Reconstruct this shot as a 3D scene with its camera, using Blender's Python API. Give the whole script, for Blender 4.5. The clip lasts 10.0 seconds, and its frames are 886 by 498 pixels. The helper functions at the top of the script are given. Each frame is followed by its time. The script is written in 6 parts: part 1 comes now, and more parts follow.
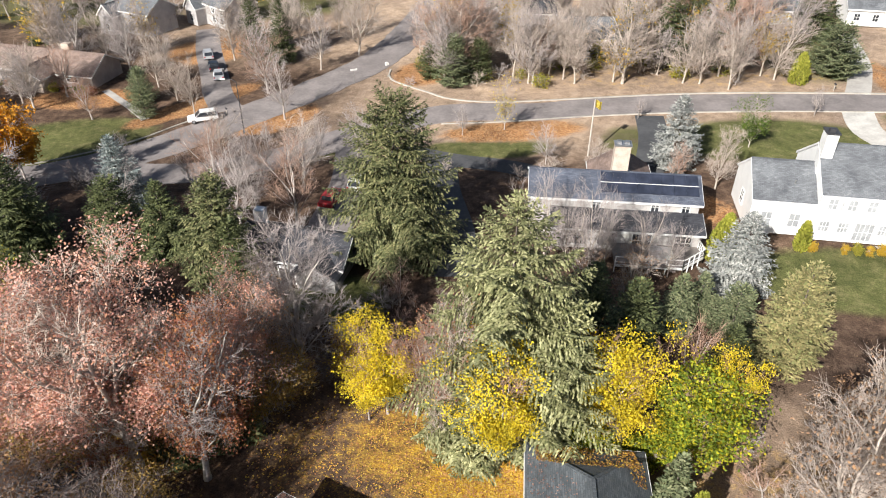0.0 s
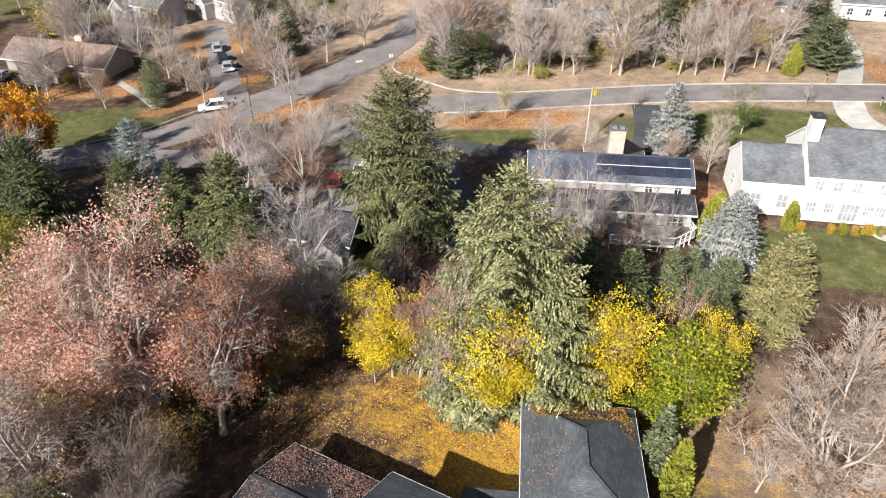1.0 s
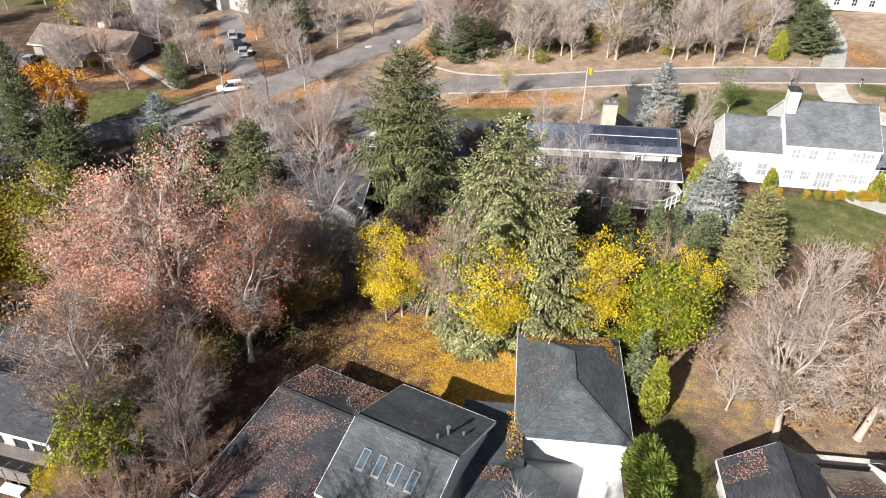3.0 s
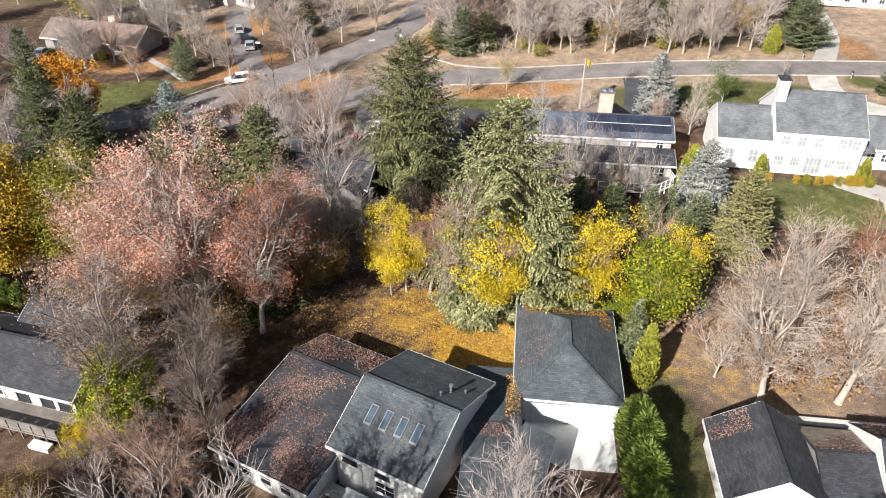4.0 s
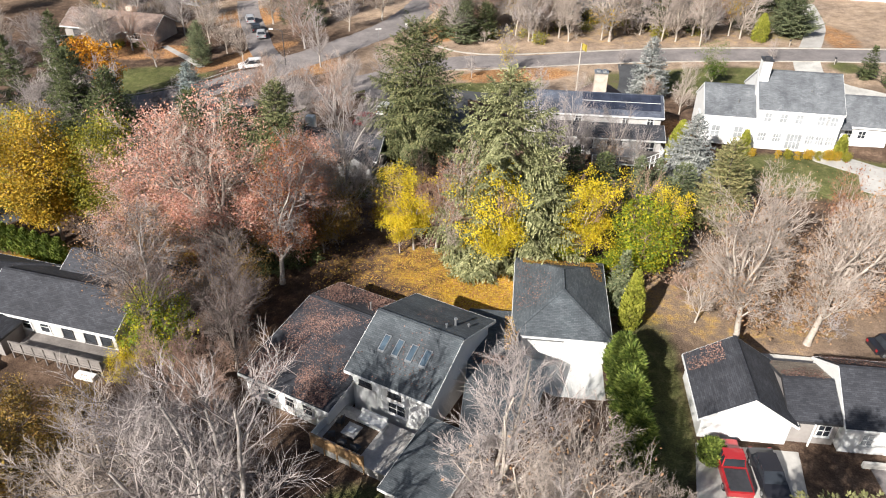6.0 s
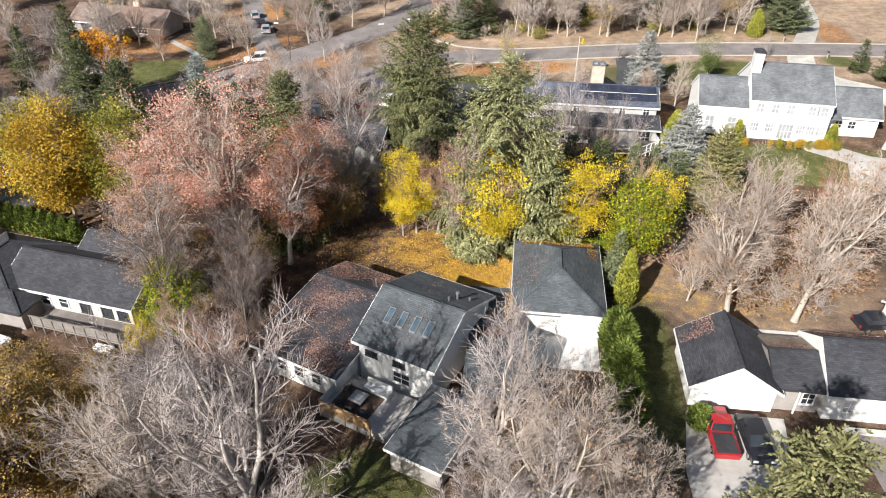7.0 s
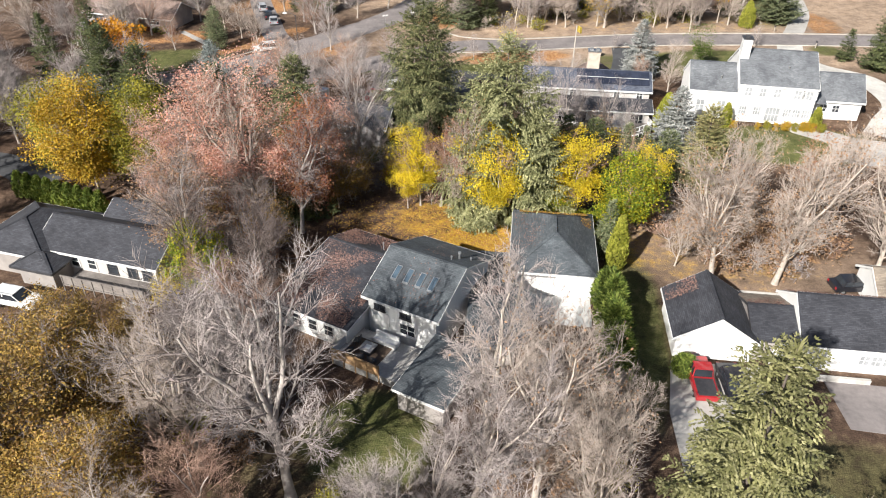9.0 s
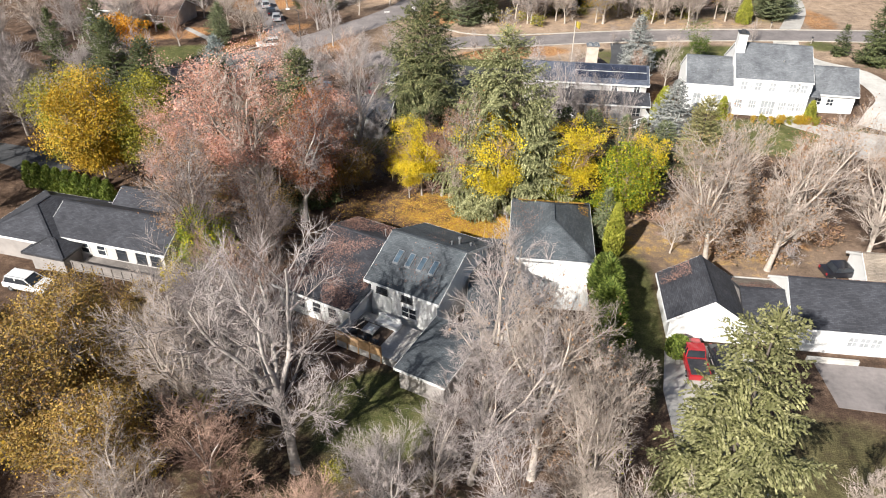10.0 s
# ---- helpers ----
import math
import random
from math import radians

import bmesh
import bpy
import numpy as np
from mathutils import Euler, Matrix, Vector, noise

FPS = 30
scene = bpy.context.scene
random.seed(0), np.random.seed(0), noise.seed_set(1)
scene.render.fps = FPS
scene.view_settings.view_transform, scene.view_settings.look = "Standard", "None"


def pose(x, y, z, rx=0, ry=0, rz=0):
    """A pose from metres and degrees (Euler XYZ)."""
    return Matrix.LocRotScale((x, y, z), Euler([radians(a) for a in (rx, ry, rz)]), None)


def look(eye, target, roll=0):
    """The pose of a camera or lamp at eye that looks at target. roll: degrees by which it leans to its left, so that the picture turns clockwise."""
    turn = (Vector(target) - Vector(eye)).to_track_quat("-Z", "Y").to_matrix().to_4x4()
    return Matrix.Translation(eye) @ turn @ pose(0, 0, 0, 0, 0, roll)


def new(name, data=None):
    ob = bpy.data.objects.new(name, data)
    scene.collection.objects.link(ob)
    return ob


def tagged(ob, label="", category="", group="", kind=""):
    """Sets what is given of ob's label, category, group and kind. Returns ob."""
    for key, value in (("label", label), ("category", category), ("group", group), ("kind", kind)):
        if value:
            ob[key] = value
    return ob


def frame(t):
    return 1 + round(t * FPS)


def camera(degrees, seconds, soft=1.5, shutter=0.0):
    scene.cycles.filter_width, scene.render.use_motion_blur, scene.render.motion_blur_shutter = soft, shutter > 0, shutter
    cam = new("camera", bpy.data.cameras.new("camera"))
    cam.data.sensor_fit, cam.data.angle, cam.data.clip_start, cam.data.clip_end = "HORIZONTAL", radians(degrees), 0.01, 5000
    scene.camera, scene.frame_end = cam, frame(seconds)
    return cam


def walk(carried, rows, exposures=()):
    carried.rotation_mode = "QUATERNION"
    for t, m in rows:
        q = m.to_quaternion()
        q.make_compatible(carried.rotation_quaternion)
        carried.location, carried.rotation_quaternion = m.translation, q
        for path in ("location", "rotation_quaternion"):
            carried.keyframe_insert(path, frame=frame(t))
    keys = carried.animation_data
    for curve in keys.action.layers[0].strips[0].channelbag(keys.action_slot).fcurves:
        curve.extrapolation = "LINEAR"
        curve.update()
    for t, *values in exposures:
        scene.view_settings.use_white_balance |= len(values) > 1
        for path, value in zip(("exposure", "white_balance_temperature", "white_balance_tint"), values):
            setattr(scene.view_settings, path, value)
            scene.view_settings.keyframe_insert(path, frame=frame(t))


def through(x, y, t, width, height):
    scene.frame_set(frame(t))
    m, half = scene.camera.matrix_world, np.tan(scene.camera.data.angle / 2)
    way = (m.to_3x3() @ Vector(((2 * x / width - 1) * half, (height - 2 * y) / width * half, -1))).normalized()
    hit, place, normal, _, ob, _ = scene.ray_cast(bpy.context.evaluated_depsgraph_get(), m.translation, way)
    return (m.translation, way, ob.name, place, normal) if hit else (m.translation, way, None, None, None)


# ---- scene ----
cam = camera(64.0, 10.0, 1.1)


def aim(x, y, z, pitch, yaw, roll):
    p, w = radians(pitch), radians(yaw)
    return look((x, y, z), (x - math.sin(w) * math.cos(p), y + math.cos(w) * math.cos(p), z + math.sin(p)), roll)


PATH = [
    (0.0, -4.102, -8.770, 44.321, -34.291, 5.453, 0.449),
    (0.5, -3.856, -10.895, 44.246, -34.253, 5.592, 0.428),
    (1.0, -3.634, -12.996, 44.175, -34.216, 5.710, 0.419),
    (1.5, -3.434, -15.076, 44.107, -34.177, 5.810, 0.420),
    (2.0, -3.254, -17.133, 44.041, -34.139, 5.892, 0.431),
    (2.5, -3.092, -19.169, 43.977, -34.101, 5.959, 0.449),
    (3.0, -2.946, -21.181, 43.916, -34.064, 6.013, 0.474),
    (3.5, -2.813, -23.168, 43.856, -34.027, 6.054, 0.504),
    (4.0, -2.692, -25.128, 43.796, -33.992, 6.086, 0.539),
    (4.5, -2.580, -27.056, 43.738, -33.957, 6.109, 0.576),
    (5.0, -2.475, -28.947, 43.680, -33.924, 6.125, 0.616),
    (5.5, -2.375, -30.796, 43.622, -33.892, 6.136, 0.656),
    (6.0, -2.277, -32.597, 43.563, -33.863, 6.144, 0.696),
    (6.5, -2.181, -34.342, 43.503, -33.835, 6.151, 0.734),
    (7.0, -2.082, -36.023, 43.443, -33.810, 6.157, 0.768),
    (7.5, -1.980, -37.630, 43.380, -33.787, 6.166, 0.799),
    (8.0, -1.872, -39.154, 43.315, -33.767, 6.178, 0.824),
    (8.5, -1.756, -40.584, 43.248, -33.750, 6.195, 0.843),
    (9.0, -1.630, -41.908, 43.178, -33.736, 6.220, 0.854),
    (9.5, -1.491, -43.113, 43.105, -33.725, 6.253, 0.855),
    (10.0, -1.337, -44.185, 43.028, -33.719, 6.296, 0.847),
]
walk(cam, [(t, aim(*row)) for t, *row in PATH])

# ---- light ----
SUN_AZIMUTH, SUN_HEIGHT = radians(210), radians(33)
world = bpy.data.worlds.new("world")
scene.world = world
world.use_nodes = True
wn = world.node_tree.nodes
sky = wn.new("ShaderNodeTexSky")
sky.sky_type, sky.sun_disc = "NISHITA", False
sky.sun_elevation, sky.sun_rotation = SUN_HEIGHT, SUN_AZIMUTH
world.node_tree.links.new(sky.outputs[0], wn["Background"].inputs[0])
wn["Background"].inputs[1].default_value = 0.042
sun = new("sun", bpy.data.lights.new("sun", "SUN"))
sun.data.energy, sun.data.angle, sun.data.color = 5.0, radians(0.6), (1.0, 0.955, 0.89)
toward = Vector((math.sin(SUN_AZIMUTH) * math.cos(SUN_HEIGHT), math.cos(SUN_AZIMUTH) * math.cos(SUN_HEIGHT), math.sin(SUN_HEIGHT)))
sun.matrix_world = look(toward * 200, (0, 0, 0))
scene.view_settings.exposure = 0.95


# ---- materials ----
def nodes_of(name):
    m = bpy.data.materials.new(name)
    m.use_nodes = True
    return m, m.node_tree, m.node_tree.nodes["Principled BSDF"]


def noise_of(nt, scale, detail=4.0, coord="Object", rough=0.6):
    tc = nt.nodes.new("ShaderNodeTexCoord")
    n = nt.nodes.new("ShaderNodeTexNoise")
    n.inputs["Scale"].default_value, n.inputs["Detail"].default_value, n.inputs["Roughness"].default_value = scale, detail, rough
    nt.links.new(tc.outputs[coord], n.inputs["Vector"])
    return n


def ramp_of(nt, source, stops):
    r = nt.nodes.new("ShaderNodeValToRGB")
    while len(r.color_ramp.elements) < len(stops):
        r.color_ramp.elements.new(0.5)
    for e, (at, c) in zip(r.color_ramp.elements, stops):
        e.position, e.color = at, (*c, 1)
    nt.links.new(source, r.inputs[0])
    return r


def mixed(nt, a, b, factor, mode="MIX"):
    m = nt.nodes.new("ShaderNodeMix")
    m.data_type, m.blend_type = "RGBA", mode
    for value, slot in ((factor, 0), (a, 6), (b, 7)):
        if hasattr(value, "links"):
            nt.links.new(value, m.inputs[slot])
        elif slot == 0:
            m.inputs[0].default_value = value
        else:
            m.inputs[slot].default_value = (*value, 1)
    return m.outputs[2]


def bumped(nt, bsdf, source, strength, distance=0.05):
    b = nt.nodes.new("ShaderNodeBump")
    b.inputs["Strength"].default_value, b.inputs["Distance"].default_value = strength, distance
    nt.links.new(source, b.inputs["Height"])
    nt.links.new(b.outputs[0], bsdf.inputs["Normal"])


def surface(name, dark, light, scale=3.0, rough=0.8, bump=0.3, metal=0.0, broad=0.35):
    """A plain weathered surface: grain at one scale, stains at a broader one."""
    m, nt, p = nodes_of(name)
    grain, stain = noise_of(nt, scale), noise_of(nt, scale * 0.13, 3)
    base = ramp_of(nt, grain.outputs[0], [(0.3, dark), (0.7, light)]).outputs[0]
    low = ramp_of(nt, stain.outputs[0], [(0.35, tuple(c * (1 - broad) for c in dark)), (0.65, light)]).outputs[0]
    nt.links.new(mixed(nt, base, low, 0.45), p.inputs["Base Color"])
    p.inputs["Roughness"].default_value, p.inputs["Metallic"].default_value = rough, metal
    bumped(nt, p, grain.outputs[0], bump)
    return m


def foliage(name, colours, rough=0.65, through=0.25, clump=0.25):
    """Leaves or needles: each island takes its own colour, clumps shift it together."""
    m, nt, p = nodes_of(name)
    g = nt.nodes.new("ShaderNodeNewGeometry")
    n = len(colours)
    r = ramp_of(nt, g.outputs["Random Per Island"], [((i + 0.5) / n, c) for i, c in enumerate(colours)])
    big = noise_of(nt, clump, 3)
    shade = ramp_of(nt, big.outputs[0], [(0.3, (0.55, 0.55, 0.55)), (0.7, (1.25, 1.2, 1.15))])
    col = mixed(nt, r.outputs[0], shade.outputs[0], 1.0, "MULTIPLY")
    nt.links.new(col, p.inputs["Base Color"])
    p.inputs["Roughness"].default_value = rough
    p.inputs["Specular IOR Level"].default_value = 0.25
    t = nt.nodes.new("ShaderNodeBsdfTranslucent")
    nt.links.new(col, t.inputs["Color"])
    x = nt.nodes.new("ShaderNodeMixShader")
    x.inputs[0].default_value = through
    nt.links.new(p.outputs[0], x.inputs[1])
    nt.links.new(t.outputs[0], x.inputs[2])
    nt.links.new(x.outputs[0], nt.nodes["Material Output"].inputs[0])
    return m


def shingles(name, dark, light, rough=0.85):
    """Asphalt shingles: thin courses with tabs of slightly different tone, and broad weathering."""
    m, nt, p = nodes_of(name)
    tc = nt.nodes.new("ShaderNodeTexCoord")
    b = nt.nodes.new("ShaderNodeTexBrick")
    b.inputs["Scale"].default_value = 1.0
    b.inputs["Brick Width"].default_value, b.inputs["Row Height"].default_value = 0.42, 0.16
    b.inputs["Mortar Size"].default_value = 0.012
    b.inputs["Color1"].default_value, b.inputs["Color2"].default_value = (*dark, 1), (*light, 1)
    b.inputs["Mortar"].default_value = (*(c * 0.7 for c in dark), 1)
    nt.links.new(tc.outputs["UV"], b.inputs["Vector"])
    stain, grain = noise_of(nt, 0.45, 5), noise_of(nt, 14, 3)
    shade = ramp_of(nt, stain.outputs[0], [(0.3, (0.62, 0.62, 0.64)), (0.7, (1.3, 1.3, 1.28))])
    col = mixed(nt, b.outputs[0], shade.outputs[0], 1.0, "MULTIPLY")
    fine = ramp_of(nt, grain.outputs[0], [(0.3, (0.75, 0.75, 0.75)), (0.7, (1.2, 1.2, 1.2))])
    nt.links.new(mixed(nt, col, fine.outputs[0], 1.0, "MULTIPLY"), p.inputs["Base Color"])
    p.inputs["Roughness"].default_value = rough
    bumped(nt, p, b.outputs["Fac"], -0.6, 0.02)
    return m


def siding(name, dark, light, course=0.2):
    """Painted lap siding: a saw-toothed relief in courses, faint weathering."""
    m, nt, p = nodes_of(name)
    tc = nt.nodes.new("ShaderNodeTexCoord")
    w = nt.nodes.new("ShaderNodeTexWave")
    w.bands_direction, w.wave_profile = "Z", "SAW"
    w.inputs["Scale"].default_value = 0.314 / course
    nt.links.new(tc.outputs["Object"], w.inputs["Vector"])
    stain = noise_of(nt, 0.8, 5)
    nt.links.new(ramp_of(nt, stain.outputs[0], [(0.3, dark), (0.7, light)]).outputs[0], p.inputs["Base Color"])
    p.inputs["Roughness"].default_value = 0.55
    bumped(nt, p, w.outputs["Fac"], 0.7, 0.03)
    return m


def glass_dark(name, tint):
    m, nt, p = nodes_of(name)
    n = noise_of(nt, 0.8, 2)
    nt.links.new(ramp_of(nt, n.outputs[0], [(0.3, tint), (0.7, tuple(c * 1.8 for c in tint))]).outputs[0], p.inputs["Base Color"])
    p.inputs["Roughness"].default_value = 0.042
    return m


def paint(name, colour, rough=0.3):
    m, nt, p = nodes_of(name)
    n = noise_of(nt, 2.0, 4)
    nt.links.new(ramp_of(nt, n.outputs[0], [(0.3, tuple(c * 0.85 for c in colour)), (0.7, colour)]).outputs[0], p.inputs["Base Color"])
    p.inputs["Roughness"].default_value = rough
    p.inputs["Coat Weight"].default_value = 0.5
    return m


def ground_material():
    """Litter, grass and fallen leaves, weighted by the cover attribute and broken up by noise."""
    m, nt, p = nodes_of("ground_cover")
    at = nt.nodes.new("ShaderNodeVertexColor")
    at.layer_name = "cover"
    sep = nt.nodes.new("ShaderNodeSeparateColor")
    nt.links.new(at.outputs[0], sep.inputs[0])
    big, mid, fine = noise_of(nt, 0.09, 6, "Object", 0.7), noise_of(nt, 0.55, 10, "Object", 0.78), noise_of(nt, 7.0, 5)
    vor = nt.nodes.new("ShaderNodeTexVoronoi")
    vor.inputs["Scale"].default_value = 5.5
    tc = nt.nodes.new("ShaderNodeTexCoord")
    nt.links.new(tc.outputs["Object"], vor.inputs["Vector"])
    leaf = nt.nodes.new("ShaderNodeSeparateColor")
    nt.links.new(vor.outputs["Color"], leaf.inputs[0])
    brown = ramp_of(nt, mid.outputs[0], [(0.28, (0.035, 0.025, 0.02)), (0.5, (0.11, 0.072, 0.052)), (0.78, (0.29, 0.205, 0.15))]).outputs[0]
    green = ramp_of(nt, mid.outputs[0], [(0.25, (0.045, 0.058, 0.022)), (0.5, (0.11, 0.118, 0.045)), (0.78, (0.27, 0.23, 0.125))]).outputs[0]
    yellow = ramp_of(nt, leaf.outputs[0], [(0.0, (0.26, 0.12, 0.025)), (0.35, (0.48, 0.28, 0.03)), (0.7, (0.64, 0.41, 0.04)), (1.0, (0.36, 0.19, 0.04))]).outputs[0]
    orange = ramp_of(nt, leaf.outputs[1], [(0.0, (0.17, 0.085, 0.045)), (0.4, (0.38, 0.185, 0.08)), (0.75, (0.50, 0.30, 0.15)), (1.0, (0.26, 0.15, 0.09))]).outputs[0]
    edge = nt.nodes.new("ShaderNodeMath")
    edge.operation, edge.inputs[1].default_value = "SUBTRACT", 0.5
    nt.links.new(mid.outputs[0], edge.inputs[0])

    def weight(channel, gain):
        a = nt.nodes.new("ShaderNodeMath")
        a.operation, a.inputs[1].default_value = "MULTIPLY_ADD", gain
        nt.links.new(edge.outputs[0], a.inputs[0])
        nt.links.new(sep.outputs[channel], a.inputs[2])
        b = nt.nodes.new("ShaderNodeMapRange")
        b.inputs[1].default_value, b.inputs[2].default_value = 0.3, 0.75
        nt.links.new(a.outputs[0], b.inputs[0])
        return b.outputs[0]

    dry = ramp_of(nt, mid.outputs[0], [(0.25, (0.20, 0.15, 0.105)), (0.5, (0.42, 0.315, 0.235)), (0.75, (0.64, 0.51, 0.40))]).outputs[0]
    brown = mixed(nt, brown, dry, at.outputs[1])
    col = mixed(nt, brown, green, weight(0, 1.2))
    col = mixed(nt, col, yellow, weight(1, 1.8))
    col = mixed(nt, col, orange, weight(2, 1.8))
    shade = ramp_of(nt, big.outputs[0], [(0.3, (0.6, 0.6, 0.62)), (0.7, (1.3, 1.28, 1.22))]).outputs[0]
    speck = ramp_of(nt, fine.outputs[0], [(0.3, (0.6, 0.6, 0.6)), (0.7, (1.3, 1.3, 1.3))]).outputs[0]
    col = mixed(nt, mixed(nt, col, shade, 1.0, "MULTIPLY"), speck, 1.0, "MULTIPLY")
    nt.links.new(col, p.inputs["Base Color"])
    p.inputs["Roughness"].default_value = 0.95
    p.inputs["Specular IOR Level"].default_value = 0.1
    bumped(nt, p, fine.outputs[0], 0.8, 0.12)
    return m


GROUND = ground_material()
ASPHALT = surface("asphalt", (0.165, 0.148, 0.145), (0.27, 0.24, 0.232), 2.2, 0.9, 0.2)
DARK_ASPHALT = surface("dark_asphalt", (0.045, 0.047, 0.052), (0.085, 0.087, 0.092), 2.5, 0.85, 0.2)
CONCRETE = surface("concrete", (0.42, 0.40, 0.37), (0.62, 0.60, 0.56), 3.0, 0.85, 0.2)
KERB = surface("old_kerb_concrete", (0.32, 0.295, 0.26), (0.48, 0.45, 0.40), 3.0, 0.9, 0.3)
PATIO = surface("patio_concrete", (0.50, 0.50, 0.49), (0.72, 0.72, 0.71), 1.2, 0.85, 0.15)
STONE = surface("stone", (0.30, 0.27, 0.23), (0.52, 0.48, 0.42), 5.0, 0.9, 0.6)
DRIVE_GREY = surface("drive_paving", (0.36, 0.34, 0.32), (0.5, 0.48, 0.45), 2.0, 0.9, 0.2)
ROOF_BLUE = shingles("blue_grey_shingles", (0.055, 0.066, 0.075), (0.095, 0.107, 0.12))
ROOF_DARK = shingles("charcoal_shingles", (0.028, 0.03, 0.038), (0.055, 0.057, 0.068))
ROOF_GREY = shingles("grey_shingles", (0.11, 0.118, 0.13), (0.165, 0.175, 0.19))
ROOF_BROWN = shingles("brown_shingles", (0.17, 0.12, 0.10), (0.27, 0.20, 0.17))
ROOF_TAN = shingles("weathered_tan_shingles", (0.20, 0.165, 0.13), (0.31, 0.26, 0.21))
ROOF_SLATE = shingles("worn_slate_blue_shingles", (0.06, 0.07, 0.10), (0.11, 0.125, 0.16))
WHITE = siding("white_siding", (0.79, 0.79, 0.78), (0.87, 0.87, 0.86))
GREY_SIDING = siding("grey_siding", (0.33, 0.32, 0.325), (0.45, 0.435, 0.43))
PALE_SHUTTER = surface("pale_grey_shutters", (0.52, 0.53, 0.54), (0.64, 0.65, 0.66), 4.0, 0.6, 0.1)
TAUPE_SIDING = siding("taupe_siding", (0.26, 0.24, 0.23), (0.38, 0.35, 0.33))
BLUE_SIDING = siding("blue_grey_siding", (0.20, 0.23, 0.27), (0.30, 0.33, 0.37))
TRIM = surface("white_trim", (0.72, 0.72, 0.71), (0.84, 0.84, 0.83), 4.0, 0.5, 0.05)
DARK_TRIM = surface("dark_trim", (0.03, 0.03, 0.035), (0.06, 0.06, 0.065), 4.0, 0.5, 0.05)
RUG = surface("brown_woven_rug", (0.07, 0.045, 0.03), (0.13, 0.09, 0.065), 9.0, 0.95, 0.4)
GLASS = glass_dark("window_glass", (0.02, 0.023, 0.028))
PALE_GLASS = glass_dark("curtained_glass", (0.22, 0.23, 0.24))
SKY_GLASS = glass_dark("skylight_glass", (0.045, 0.065, 0.085))
WOOD = surface("cedar_boards", (0.33, 0.19, 0.09), (0.55, 0.36, 0.19), 6.0, 0.75, 0.4)
DECK_WOOD = surface("weathered_deck_boards", (0.34, 0.32, 0.30), (0.52, 0.50, 0.48), 5.0, 0.85, 0.4)
DARK_DECK = surface("dark_deck_boards", (0.13, 0.115, 0.105), (0.24, 0.215, 0.20), 5.0, 0.85, 0.4)
BRICK = surface("chimney_brick", (0.42, 0.34, 0.28), (0.62, 0.53, 0.45), 7.0, 0.9, 0.6)
METAL = surface("galvanised_metal", (0.40, 0.41, 0.42), (0.58, 0.59, 0.60), 5.0, 0.4, 0.1, 0.8)
RUBBER = surface("tyre_rubber", (0.015, 0.015, 0.016), (0.035, 0.035, 0.035), 8.0, 0.85, 0.2)
POLE_WOOD = surface("pole_timber", (0.36, 0.32, 0.28), (0.55, 0.50, 0.44), 5.0, 0.85, 0.3)
BARK_PALE = surface("pale_bark", (0.30, 0.25, 0.21), (0.60, 0.53, 0.46), 4.0, 0.9, 0.8)
BARK_GREY = surface("grey_bark", (0.24, 0.21, 0.195), (0.56, 0.51, 0.47), 4.0, 0.9, 0.8)
BARK_DARK = surface("dark_bark", (0.07, 0.055, 0.045), (0.17, 0.14, 0.12), 4.0, 0.9, 0.8)
TWIG_GREY = surface("grey_twigs", (0.17, 0.142, 0.135), (0.45, 0.395, 0.375), 3.0, 0.9, 0.2)
TWIG_DARK = surface("dark_twigs", (0.13, 0.10, 0.09), (0.26, 0.21, 0.19), 3.0, 0.9, 0.2)
TWIG_TAN = surface("tan_twigs", (0.26, 0.21, 0.175), (0.52, 0.44, 0.385), 3.0, 0.9, 0.2)
TWIG_RUST = surface("rusty_twigs", (0.24, 0.145, 0.11), (0.42, 0.28, 0.21), 3.0, 0.9, 0.2)
LEAF_PINK = foliage("pink_rust_leaves", [(0.62, 0.31, 0.25), (0.70, 0.43, 0.37), (0.57, 0.29, 0.18), (0.66, 0.39, 0.28), (0.72, 0.52, 0.46)], through=0.35)
LEAF_RUST = foliage("rust_leaves", [(0.30, 0.11, 0.06), (0.40, 0.17, 0.09), (0.36, 0.18, 0.06), (0.26, 0.10, 0.08)])
LEAF_YELLOW = foliage("yellow_leaves", [(0.76, 0.59, 0.03), (0.84, 0.70, 0.05), (0.68, 0.50, 0.02), (0.66, 0.58, 0.06)], through=0.35)
LEAF_GOLD = foliage("golden_leaves", [(0.50, 0.32, 0.03), (0.60, 0.40, 0.03), (0.40, 0.24, 0.04), (0.45, 0.36, 0.05)])
LEAF_OCHRE = foliage("ochre_leaves", [(0.36, 0.23, 0.06), (0.46, 0.33, 0.08), (0.28, 0.16, 0.065), (0.22, 0.17, 0.06)])
LEAF_OLIVE = foliage("olive_yellow_leaves", [(0.24, 0.25, 0.04), (0.34, 0.32, 0.04), (0.44, 0.38, 0.04), (0.18, 0.18, 0.04)])
LEAF_LIME = foliage("lime_leaves", [(0.17, 0.25, 0.03), (0.32, 0.37, 0.03), (0.60, 0.52, 0.03), (0.12, 0.19, 0.03)], through=0.35, clump=0.5)
LEAF_ORANGE = foliage("orange_leaves", [(0.60, 0.27, 0.02), (0.68, 0.35, 0.03), (0.50, 0.22, 0.02)])
LEAF_TAN = foliage("withered_tan_leaves", [(0.40, 0.24, 0.13), (0.46, 0.31, 0.19), (0.34, 0.20, 0.12)])
LEAF_GREEN = foliage("green_leaves", [(0.07, 0.13, 0.025), (0.11, 0.18, 0.03), (0.17, 0.22, 0.04)])
